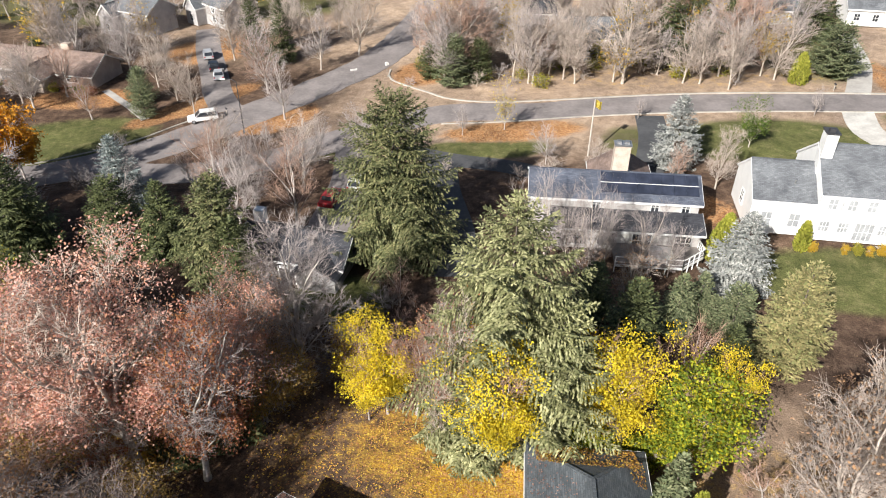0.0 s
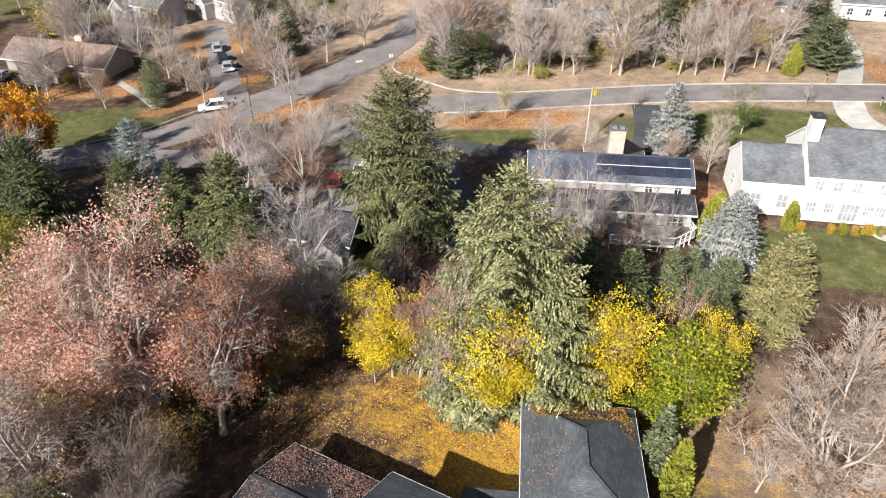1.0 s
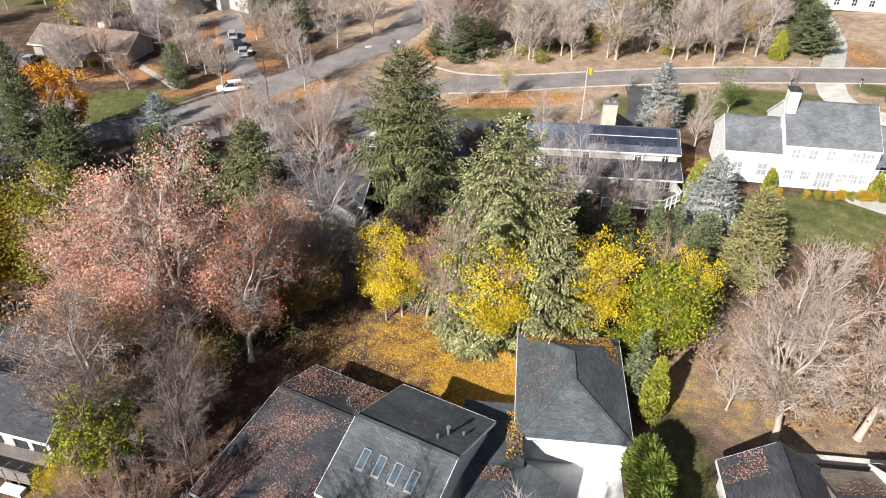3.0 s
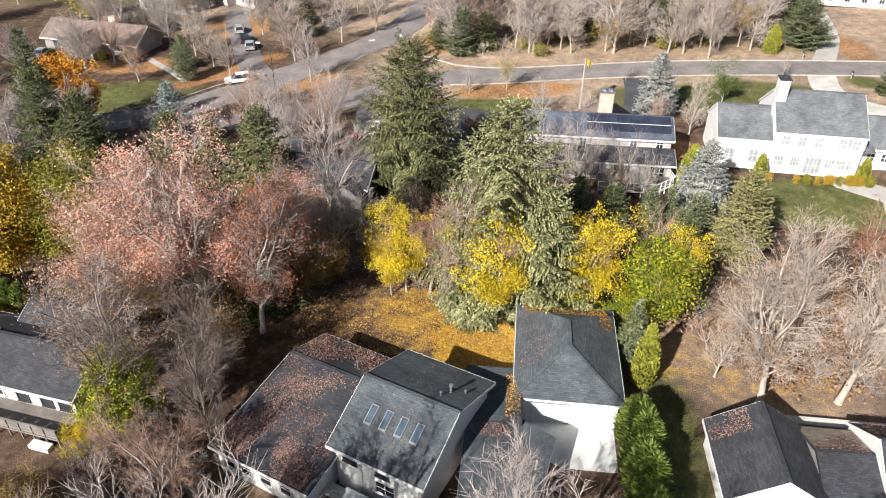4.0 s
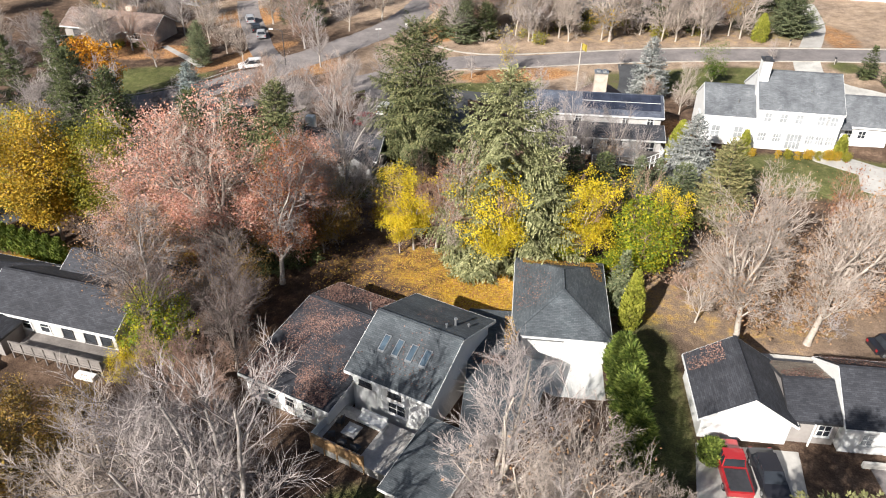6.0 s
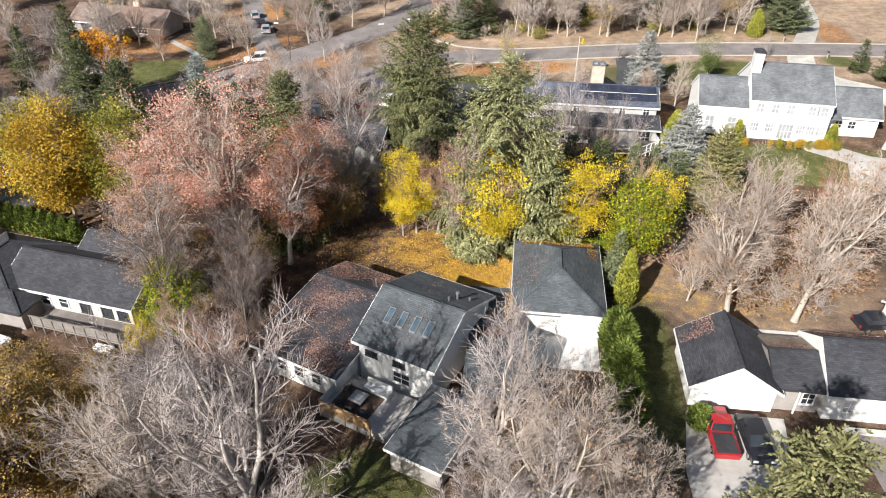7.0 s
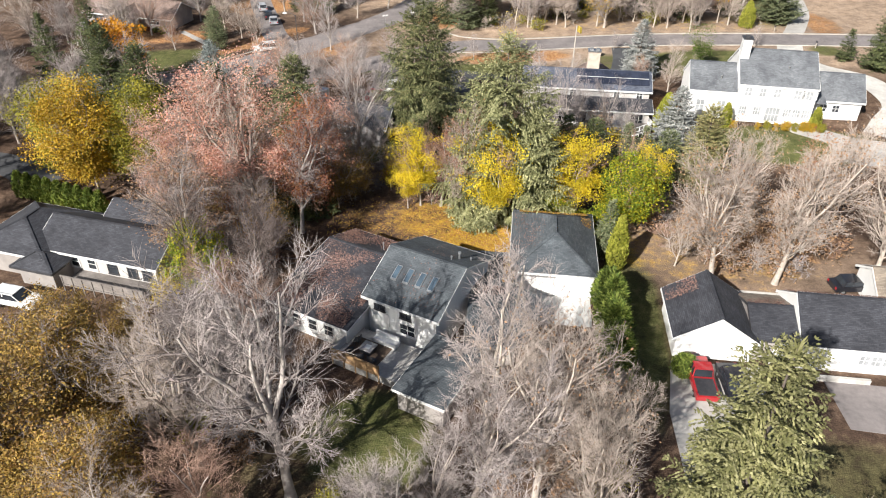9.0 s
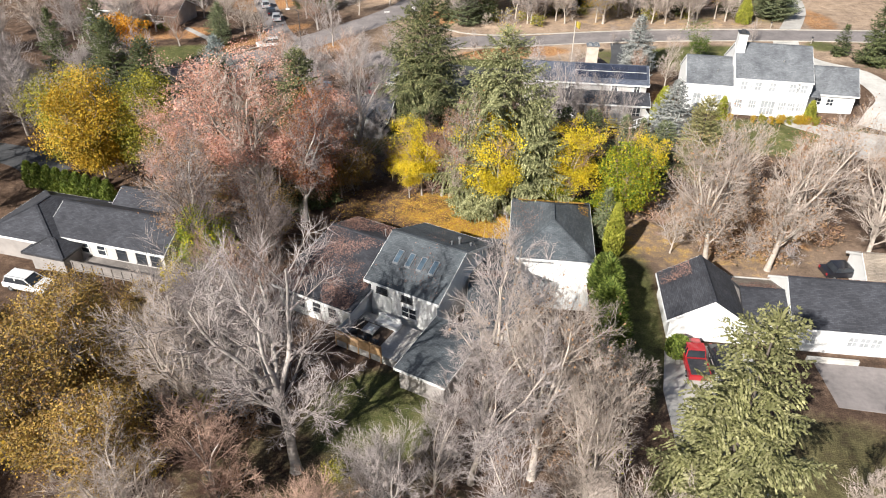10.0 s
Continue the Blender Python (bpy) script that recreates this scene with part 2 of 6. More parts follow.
LITTER = foliage("fallen_leaves", [(0.50, 0.31, 0.05), (0.36, 0.17, 0.06), (0.28, 0.14, 0.08), (0.56, 0.40, 0.07)], 0.8, 0.0)
LITTER_BROWN = foliage("fallen_brown_leaves", [(0.25, 0.15, 0.125), (0.18, 0.10, 0.085), (0.36, 0.25, 0.21), (0.15, 0.09, 0.078)], 0.8, 0.0)
NEEDLE = foliage("spruce_needles", [(0.13, 0.145, 0.065), (0.21, 0.225, 0.105), (0.29, 0.30, 0.15), (0.38, 0.385, 0.21)], 0.6, 0.12, 0.4)
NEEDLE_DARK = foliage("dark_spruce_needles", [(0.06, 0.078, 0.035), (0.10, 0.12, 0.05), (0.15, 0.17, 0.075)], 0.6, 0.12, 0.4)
NEEDLE_MID = foliage("deep_green_spruce_needles", [(0.075, 0.09, 0.04), (0.12, 0.137, 0.06), (0.185, 0.195, 0.09), (0.25, 0.25, 0.125)], 0.6, 0.12, 0.4)
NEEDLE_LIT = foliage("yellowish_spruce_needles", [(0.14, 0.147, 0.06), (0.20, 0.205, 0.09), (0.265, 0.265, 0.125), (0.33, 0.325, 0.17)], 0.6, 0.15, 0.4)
NEEDLE_BLUE = foliage("blue_spruce_needles", [(0.17, 0.215, 0.215), (0.25, 0.30, 0.30), (0.35, 0.39, 0.38)], 0.6, 0.1, 0.5)
NEEDLE_SILVER = foliage("silver_fir_needles", [(0.24, 0.265, 0.26), (0.34, 0.36, 0.35), (0.45, 0.465, 0.45)], 0.6, 0.1, 0.5)
NEEDLE_TEAL = foliage("blue_green_needles", [(0.11, 0.14, 0.075), (0.17, 0.20, 0.105), (0.24, 0.26, 0.15)], 0.6, 0.1, 0.5)
NEEDLE_TAN = foliage("tan_green_pine_needles", [(0.27, 0.245, 0.115), (0.37, 0.33, 0.16), (0.24, 0.26, 0.11)], 0.6, 0.1, 0.5)
THUJA = foliage("arborvitae_sprays", [(0.09, 0.14, 0.03), (0.17, 0.235, 0.045), (0.28, 0.34, 0.08)], 0.6, 0.15, 0.6)
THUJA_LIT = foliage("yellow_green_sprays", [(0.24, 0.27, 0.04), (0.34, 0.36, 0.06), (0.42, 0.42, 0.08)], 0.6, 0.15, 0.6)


# ---- building blocks ----
def mesh_of(name, verts, faces, material, smooth=False):
    me = bpy.data.meshes.new(name)
    me.from_pydata(verts, [], faces)
    me.materials.append(material)
    if smooth:
        me.polygons.foreach_set("use_smooth", [True] * len(me.polygons))
    me.update()
    return me


def part(name, bm, material, parent, label=""):
    """Links a bmesh or a mesh as one mesh object under a thing or a part."""
    if isinstance(bm, bmesh.types.BMesh):
        me = bpy.data.meshes.new(name)
        bmesh.ops.recalc_face_normals(bm, faces=bm.faces)
        roof_uv(bm)
        bm.to_mesh(me)
        bm.free()
        me.materials.append(material)
    else:
        me = bm
    ob = new(name, me)
    ob.parent = parent
    return tagged(ob, label)


def roof_uv(bm):
    """Courses run level: u along the level direction of each face, v up its slope."""
    uv = bm.loops.layers.uv.new("UVMap")
    for f in bm.faces:
        n = f.normal
        level = Vector((-n.y, n.x, 0))
        level = level.normalized() if level.length > 1e-4 else Vector((1, 0, 0))
        rise = n.cross(level)
        for l in f.loops:
            l[uv].uv = (l.vert.co.dot(level), l.vert.co.dot(rise))


def thing(name, x, y, z, rot, label, category, group="", kind=""):
    ob = new(name)
    ob.empty_display_size = 0.3
    ob.matrix_basis = pose(x, y, z, 0, 0, rot)
    return tagged(ob, label, category, group, kind)


def box(bm, x0, x1, y0, y1, z0, z1):
    v = [bm.verts.new(c) for c in ((x0, y0, z0), (x1, y0, z0), (x1, y1, z0), (x0, y1, z0), (x0, y0, z1), (x1, y0, z1), (x1, y1, z1), (x0, y1, z1))]
    for f in ((3, 2, 1, 0), (4, 5, 6, 7), (0, 1, 5, 4), (1, 2, 6, 5), (2, 3, 7, 6), (3, 0, 4, 7)):
        bm.faces.new([v[i] for i in f])
    return bm


def boxes(*list_of):
    bm = bmesh.new()
    for b in list_of:
        box(bm, *b)
    return bm


def slab(bm, pts, drop):
    """A plate with the outline pts, drop metres thick downwards."""
    a = [bm.verts.new(p) for p in pts]
    b = [bm.verts.new((p[0], p[1], p[2] - drop)) for p in pts]
    n = len(pts)
    bm.faces.new(a)
    bm.faces.new(b[::-1])
    for i in range(n):
        bm.faces.new((a[i], b[i], b[(i + 1) % n], a[(i + 1) % n]))
    return bm


def beam(bm, a, b, w, h):
    """A board from a to b, w wide (level), h high (downwards from the line)."""
    a, b = Vector(a), Vector(b)
    side = (b - a).cross(Vector((0, 0, 1)))
    side = side.normalized() * w / 2 if side.length > 1e-5 else Vector((w / 2, 0, 0))
    return slab(bm, [a - side, b - side, b + side, a + side], h)


def tube(bm, pts, radii, sides=8):
    rings = []
    for i, p in enumerate(pts):
        d = (Vector(pts[min(i + 1, len(pts) - 1)]) - Vector(pts[max(i - 1, 0)])).normalized()
        u = d.orthogonal().normalized()
        v = d.cross(u)
        rings.append([bm.verts.new(Vector(p) + (u * math.cos(k * math.tau / sides) + v * math.sin(k * math.tau / sides)) * radii[i]) for k in range(sides)])
    for r, s in zip(rings, rings[1:]):
        for k in range(sides):
            bm.faces.new((r[k], r[(k + 1) % sides], s[(k + 1) % sides], s[k]))
    bm.faces.new(rings[0][::-1])
    bm.faces.new(rings[-1])
    return bm


def smooth01(a):
    a = min(1.0, max(0.0, a))
    return a * a * (3 - 2 * a)


def land(x, y):
    """Height of the ground: level near the houses, falling to the west along the far street."""
    return 0.05 * max(-70.0, min(70.0, x)) * smooth01((y - 35) / 50)


# ---- ground, roads ----
def soft(x, y, cx, cy, rx, ry, turn=0.0):
    """1 inside an ellipse, falling to 0 past its edge."""
    c, s = math.cos(radians(turn)), math.sin(radians(turn))
    u, v = ((x - cx) * c + (y - cy) * s) / rx, (-(x - cx) * s + (y - cy) * c) / ry
    return smooth01((1.35 - math.hypot(u, v)) / 0.6)


def cover(x, y):
    green = max(0.75 * soft(x, y, 11.5, 13, 2.4, 14), soft(x, y, 36, 54, 15, 5.5), soft(x, y, 33, 85, 14, 7),
                soft(x, y, -7, 82, 9, 3.2, 5), soft(x, y, -72, 83, 14, 8, 25), soft(x, y, -11, -5, 5, 5), soft(x, y, -20, 46, 5, 4),
                0.75 * soft(x, y, -33, 80, 8, 2.5, 20), 0.7 * soft(x, y, 47, 118, 9, 12), 0.8 * soft(x, y, 53, 92, 3, 3),
                0.7 * soft(x, y, -60, 160, 20, 14), 0.7 * soft(x, y, -105, 150, 25, 12), 0.7 * soft(x, y, 14, 84, 5, 6),
                0.55 * soft(x, y, 25, -8, 10, 8), 0.4 * soft(x, y, -14, -12, 12, 8))
    yellow = max(soft(x, y, -3.6, 24.6, 4.6, 5.6), 0.5 * soft(x, y, -9.5, 28.0, 5.5, 4.5), 0.3 * soft(x, y, -14, 26, 8, 6), 0.8 * soft(x, y, -42, 24, 14, 4), 0.35 * soft(x, y, 20, 25, 12, 6),
                 0.3 * soft(x, y, 25, 110, 30, 6))
    orange = max(soft(x, y, -3, 88, 10, 3.2, 8), soft(x, y, -40, 92, 7, 4, 45), soft(x, y, -56, 98, 3, 12, -40), soft(x, y, -76, 100, 10, 4, 10),
                 soft(x, y, -58, 82, 9, 1.5, 33), 0.3 * soft(x, y, -22, 15, 9, 8), 0.6 * soft(x, y, 28, 29, 6, 5), 0.8 * soft(x, y, -20, 112, 5, 6),
                 0.8 * soft(x, y, 21, 66, 2, 4), 0.2 * soft(x, y, -30, 30, 14, 10), soft(x, y, -64, 126, 8, 8), 0.7 * soft(x, y, 50, 51, 4, 5),
                 0.7 * soft(x, y, 57, 108, 3, 9))
    return green * (1 - 0.7 * max(yellow, orange)), yellow, orange


def axis_steps(edge0, near0, near1, edge1, fine):
    a = list(np.linspace(edge0, near0, 14)[:-1]) + list(np.arange(near0, near1, fine)) + list(np.linspace(near1, edge1, 14))
    return a


def build_ground():
    xs, ys = axis_steps(-1500, -110, 90, 1500, 1.6), axis_steps(-900, -40, 160, 2500, 1.6)
    verts = [(x, y, land(x, y)) for y in ys for x in xs]
    w = len(xs)
    faces = [(j * w + i, j * w + i + 1, (j + 1) * w + i + 1, (j + 1) * w + i) for j in range(len(ys) - 1) for i in range(w - 1)]
    me = mesh_of("ground", verts, faces, GROUND, True)
    att = me.color_attributes.new("cover", "FLOAT_COLOR", "POINT")
    flat = np.ones((len(verts), 4), dtype=np.float32)
    for k, v in enumerate(verts):
        if -115 < v[0] < 95 and -45 < v[1] < 190:
            flat[k, :3] = cover(v[0], v[1])
            flat[k, 3] = 0.8 * smooth01((v[1] - 74) / 12) * smooth01((v[0] + 45) / 25) + 0.45 * soft(v[0], v[1], 23, 27, 13, 10) + 0.5 * soft(v[0], v[1], -50, 150, 60, 30)
        else:
            flat[k] = (0.35, 0.2, 0.15, 0.5)
    att.data.foreach_set("color", flat.ravel())
    tagged(new("ground", me), "leaf-strewn lawns and brown autumn litter", "ground", kind="structure")


def spline(points, step=1.5):
    out, n = [], len(points)
    for i in range(n - 1):
        p0, p1, p2, p3 = (Vector(points[max(0, min(n - 1, k))]) for k in (i - 1, i, i + 1, i + 2))
        m = max(1, int((p2 - p1).length / step))
        for k in range(m):
            t = k / m
            out.append(0.5 * ((2 * p1) + (p2 - p0) * t + (2 * p0 - 5 * p1 + 4 * p2 - p3) * t * t + (3 * p1 - p0 - 3 * p2 + p3) * t ** 3))
    return out + [Vector(points[-1])]


def ribbon(name, points, width, material, lift, label, category, rise=0.0, ragged=0.0):
    """A strip draped over the land; rise > 0 gives it upright sides (a kerb)."""
    line = spline(points)
    verts, faces = [], []
    cross = 6
    for i, p in enumerate(line):
        d = line[min(i + 1, len(line) - 1)] - line[max(i - 1, 0)]
        s = Vector((-d.y, d.x)).normalized()
        wob = ragged * (noise.noise(Vector((p.x * 0.4, p.y * 0.4, 1.0))))
        row = [p + s * ((k / cross - 0.5) * (width + wob)) for k in range(cross + 1)]
        top = [(q.x, q.y, land(q.x, q.y) + lift + rise) for q in row]
        verts += [(top[0][0], top[0][1], top[0][2] - rise - 0.12)] + top + [(top[-1][0], top[-1][1], top[-1][2] - rise - 0.12)]
    m = cross + 3
    for i in range(len(line) - 1):
        for k in range(m - 1):
            faces.append((i * m + k, i * m + k + 1, (i + 1) * m + k + 1, (i + 1) * m + k))
    return tagged(new(name, mesh_of(name, verts, faces, material)), label, category, kind="structure")


def plate(name, outline, material, lift, label, category):
    """A flat paved area with a real edge, draped by its corners."""
    bm = bmesh.new()
    slab(bm, [(x, y, land(x, y) + lift) for x, y in outline], 0.15)
    me = bpy.data.meshes.new(name)
    bmesh.ops.recalc_face_normals(bm, faces=bm.faces)
    bm.to_mesh(me)
    bm.free()
    me.materials.append(material)
    return tagged(new(name, me), label, category, kind="structure")


build_ground()
ribbon("road", [(-130, 52), (-95, 62), (-72, 70), (-58, 79), (-47, 92), (-38, 104), (-30, 117), (-26, 131), (-23, 150), (-16, 185), (-8, 240)], 8.2, ASPHALT, 0.055, "worn grey asphalt street strewn with leaves", "road", ragged=0.8)
ribbon("road", [(-62, 74), (-50, 73), (-38, 77), (-27, 86), (-14, 94.3), (0, 95.0), (10, 96.9), (25, 98.4), (45, 98.4), (70, 97), (120, 93), (250, 80)], 6.6, ASPHALT, 0.075, "grey asphalt street with concrete kerbs", "road", ragged=0.4)
ribbon("kerb", [(-25.6, 114), (-24.6, 109), (-17.4, 103.0), (-13.2, 100.1), (-5.8, 98.8), (5, 99.9), (23, 102.0), (40, 102.3), (70, 100.8), (120, 97)], 0.3, KERB, 0.0, "pale concrete kerb along the street", "kerb", rise=0.16)
ribbon("kerb", [(-14, 90.4), (-3.8, 91.3), (9, 93.3), (26, 94.8), (51, 94.7), (90, 92)], 0.22, KERB, 0.0, "worn concrete kerb beside orange leaves", "kerb", rise=0.14)
ribbon("kerb", [(-72, 75.0), (-61, 83.2), (-55.5, 90), (-51.5, 95)], 0.22, KERB, 0.0, "worn concrete kerb below the lawn", "kerb", rise=0.14)
ribbon("driveway", [(17.2, 93.5), (16.8, 86), (15.5, 79), (13, 72), (9, 69.5)], 4.2, DARK_ASPHALT, 0.045, "dark asphalt driveway", "driveway")
ribbon("driveway", [(4, 73), (-3, 76.5), (-11, 78.5), (-19, 81.5), (-27, 84)], 3.6, DARK_ASPHALT, 0.045, "dark asphalt driveway curving past a lawn", "driveway")
# the dark asphalt colour here also holds the shadow lying on the drive
ribbon("driveway", [(-13, 78.5), (-12, 70), (-9.5, 60), (-8.5, 51)], 5.0, DARK_ASPHALT, 0.065, "dark asphalt driveway with shade in its colour", "driveway")
ribbon("driveway", [(47.5, 95.2), (46.4, 88), (49, 82), (54.5, 77), (56, 68), (52.5, 62), (50, 58)], 4.4, CONCRETE, 0.045, "pale concrete driveway", "driveway")
ribbon("driveway", [(49.8, 101.5), (52.5, 108), (55.5, 117), (58, 132)], 3.6, DRIVE_GREY, 0.045, "pale grey driveway across the street", "driveway")
ribbon("driveway", [(-49.5, 95.5), (-54, 103), (-58.5, 113), (-65, 127), (-70, 140)], 5.0, ASPHALT, 0.035, "grey asphalt driveway with parked cars", "driveway")
ribbon("path", [(-62, 92), (-68, 98), (-75, 104)], 1.3, DRIVE_GREY, 0.035, "pale winding garden path", "path")
ribbon("driveway", [(-26, 84), (-24, 72), (-24, 60), (-23, 55)], 5.5, ASPHALT, 0.085, "grey asphalt driveway between trees", "driveway")
# the shade over this drive is part of its dark colour
ribbon("road", [(-100, 40), (-76, 36), (-66, 34), (-60, 30)], 5.0, DARK_ASPHALT, 0.035, "dark asphalt drive with shade in its colour", "road")
plate("patio", [(0.0, 16.6), (6.9, 16.6), (6.9, 11.0), (2.6, 11.0), (-1.0, 13.0)], PATIO, 0.03, "pale concrete parking pad by the garage wall", "patio")
plate("driveway", [(13.6, 7.3), (21.4, 7.3), (20.6, 1.0), (18.5, -12), (13.0, -12), (12.6, 1.0)], DRIVE_GREY, 0.03, "grey paved driveway before a garage", "driveway")
plate("terrace", [(26.4, 6.4), (37, 6.2), (36.5, 0.3), (26.8, 0.9)], ASPHALT, 0.035, "grey paved terrace beside the house", "terrace")
plate("patio", [(37, 60.2), (41, 60.4), (46, 57), (51, 56), (50.5, 50), (45, 49), (41.5, 51), (42.5, 55), (38, 58)], DRIVE_GREY, 0.06, "curved grey paved patio", "patio")


# ---- houses ----
def window(parent, facing, at, along, z, w, h, bars=1, frame_material=TRIM, pane_material=GLASS):
    """A framed window set on a wall; facing s, n, e or w; at: the wall's plane, along: its centre on the wall."""
    f, d = 0.09, 0.07

    def place(bm, a0, a1, z0, z1, d0, d1):
        sign = 1 if facing in "ne" else -1
        lo, hi = sorted((at + sign * d0, at + sign * d1))
        if facing in "sn":
            box(bm, a0, a1, lo, hi, z0, z1)
        else:
            box(bm, lo, hi, a0, a1, z0, z1)

    a0, a1, z0, z1 = along - w / 2, along + w / 2, z - h / 2, z + h / 2
    sign = 1 if facing in "ne" else -1

    def at_wall(a, z_, off):
        return (a, at + sign * off, z_) if facing in "sn" else (at + sign * off, a, z_)

    bm = bmesh.new()
    loops = []
    for off in (-0.02, d):
        for g in (f, 0.0):
            loops.append([bm.verts.new(at_wall(a, z_, off)) for a, z_ in ((a0 - g, z0 - g), (a1 + g, z0 - g), (a1 + g, z1 + g), (a0 - g, z1 + g))])
    for p_, q_ in ((0, 1), (1, 3), (3, 2), (2, 0)):
        for k in range(4):
            bm.faces.new((loops[p_][k], loops[p_][(k + 1) % 4], loops[q_][(k + 1) % 4], loops[q_][k]))
    win = part("window", bm, frame_material, parent)
    for k in range(1, bars + 1):
        c = a0 + (a1 - a0) * k / (bars + 1)
        bm = bmesh.new()
        place(bm, c - 0.025, c + 0.025, z0, z1, 0.02, d - 0.01)
        part("glazing_bar", bm, frame_material, win)
    bm = bmesh.new()
    place(bm, a0, a1, z - 0.025, z + 0.025, 0.02, d - 0.012)
    part("glazing_bar", bm, frame_material, win)
    bm = bmesh.new()
    place(bm, a0, a1, z0, z1, -0.01, 0.025)
    part("pane", bm, pane_material, win)
    bm = bmesh.new()
    place(bm, a0 - f - 0.05, a1 + f + 0.05, z0 - f - 0.06, z0 - f, -0.02, d + 0.06)
    part("sill", bm, frame_material, win)
    return win


def shutters(parent, facing, at, along, z, w, h, material):
    for s in (-1, 1):
        bm = bmesh.new()
        c = along + s * (w / 2 + 0.36)
        box(bm, c - 0.22, c + 0.22, at - 0.06, at + 0.02, z - h / 2, z + h / 2) if facing == "s" else box(bm, at - 0.02, at + 0.06, c - 0.22, c + 0.22, z - h / 2, z + h / 2)
        part("shutter", bm, material, parent)


def gable(parent, x0, x1, y0, y1, ze, zr, axis, wall, roof, over=0.45, fascia=TRIM, ridge=0.5, base=0.0):
    """A block with a gable roof; axis: the ridge's direction; ridge: its place across, 0 to 1. ze, zr: heights of eave and ridge."""
    flip = axis == "y"
    if flip:
        x0, x1, y0, y1 = y0, y1, x0, x1
    yr = y0 + (y1 - y0) * ridge

    def q(x, y, z):
        return (y, x, z) if flip else (x, y, z)

    bm = bmesh.new()
    ends = []
    for x in (x0, x1):
        ends.append([bm.verts.new(q(x, y, z)) for y, z in ((y0, base), (y1, base), (y1, ze), (yr, zr), (y0, ze))])
    bm.faces.new(ends[0])
    bm.faces.new(ends[1][::-1])
    for i in range(5):
        bm.faces.new((ends[0][i], ends[1][i], ends[1][(i + 1) % 5], ends[0][(i + 1) % 5]))
    part("wall", bm, wall, parent)
    t = 0.16
    front, rear = roof if isinstance(roof, tuple) else (roof, roof)
    roof = front
    for ya in (y0, y1):
        slope = (zr - ze) / abs(yr - ya)
        yo = ya + (over if ya > yr else -over)
        zo = ze - slope * over
        bm = slab(bmesh.new(), [q(x0 - over, yo, zo + t), q(x1 + over, yo, zo + t), q(x1 + over, yr, zr + t), q(x0 - over, yr, zr + t)], t - 0.004)
        part("roof", bm, front if ya == y0 else rear, parent)
        bm = bmesh.new()
        beam(bm, q(x0 - over, yo, zo + t - 0.02), q(x1 + over, yo, zo + t - 0.02), 0.12, 0.24)
        part("gutter", bm, fascia, parent)
        for x in (x0 - over, x1 + over):
            bm = bmesh.new()
            beam(bm, q(x, yo, zo + t - 0.01), q(x, yr, zr + t - 0.01), 0.07, 0.26)
            part("rake_board", bm, fascia, parent)
    bm = bmesh.new()
    beam(bm, q(x0 - over, yr, zr + t + 0.035), q(x1 + over, yr, zr + t + 0.035), 0.3, 0.05)
    part("ridge_cap", bm, roof, parent)


def hip(parent, x0, x1, y0, y1, ze, zr, r0, r1, wall, roof, over=0.4, fascia=TRIM, base=0.0):
    """A block with a hip roof; r0, r1: the two ends of its ridge."""
    part("wall", boxes((x0, x1, y0, y1, base, ze)), wall, parent)
    a, b, c, d = (x0 - over, y0 - over, ze), (x1 + over, y0 - over, ze), (x1 + over, y1 + over, ze), (x0 - over, y1 + over, ze)
    e, f = (*r0, zr), (*r1, zr)
    if abs(r1[0] - r0[0]) > abs(r1[1] - r0[1]):
        planes = ((a, b, f, e), (b, c, f), (c, d, e, f), (d, a, e))
    else:
        planes = ((a, b, e), (b, c, f, e), (c, d, f), (d, a, e, f))
    for k, p in enumerate(planes):
        bm = slab(bmesh.new(), [(x, y, z + 0.12) for x, y, z in p], 0.12)
        part("roof", bm, roof, parent)
    for p, s in ((a, b), (b, c), (c, d), (d, a)):
        part("gutter", beam(bmesh.new(), (*p[:2], ze + 0.1), (*s[:2], ze + 0.1), 0.1, 0.22), fascia, parent)
    for p, s in ((a, e), (b, e if len(planes[0]) == 3 else f), (c, f), (d, f if len(planes[0]) == 3 else e), (e, f)):
        part("ridge_cap", beam(bmesh.new(), (*p[:2], p[2] + 0.15), (*s[:2], s[2] + 0.15), 0.26, 0.04), roof, parent)


def shed_roof(parent, corners, thick, roof, fascia=TRIM):
    part("roof", slab(bmesh.new(), corners, thick), roof, parent)
    n = len(corners)
    for i in range(n):
        a, b = Vector(corners[i]), Vector(corners[(i + 1) % n])
        part("fascia", beam(bmesh.new(), a - Vector((0, 0, 0.02)), b - Vector((0, 0, 0.02)), 0.08, thick + 0.08), fascia, parent)


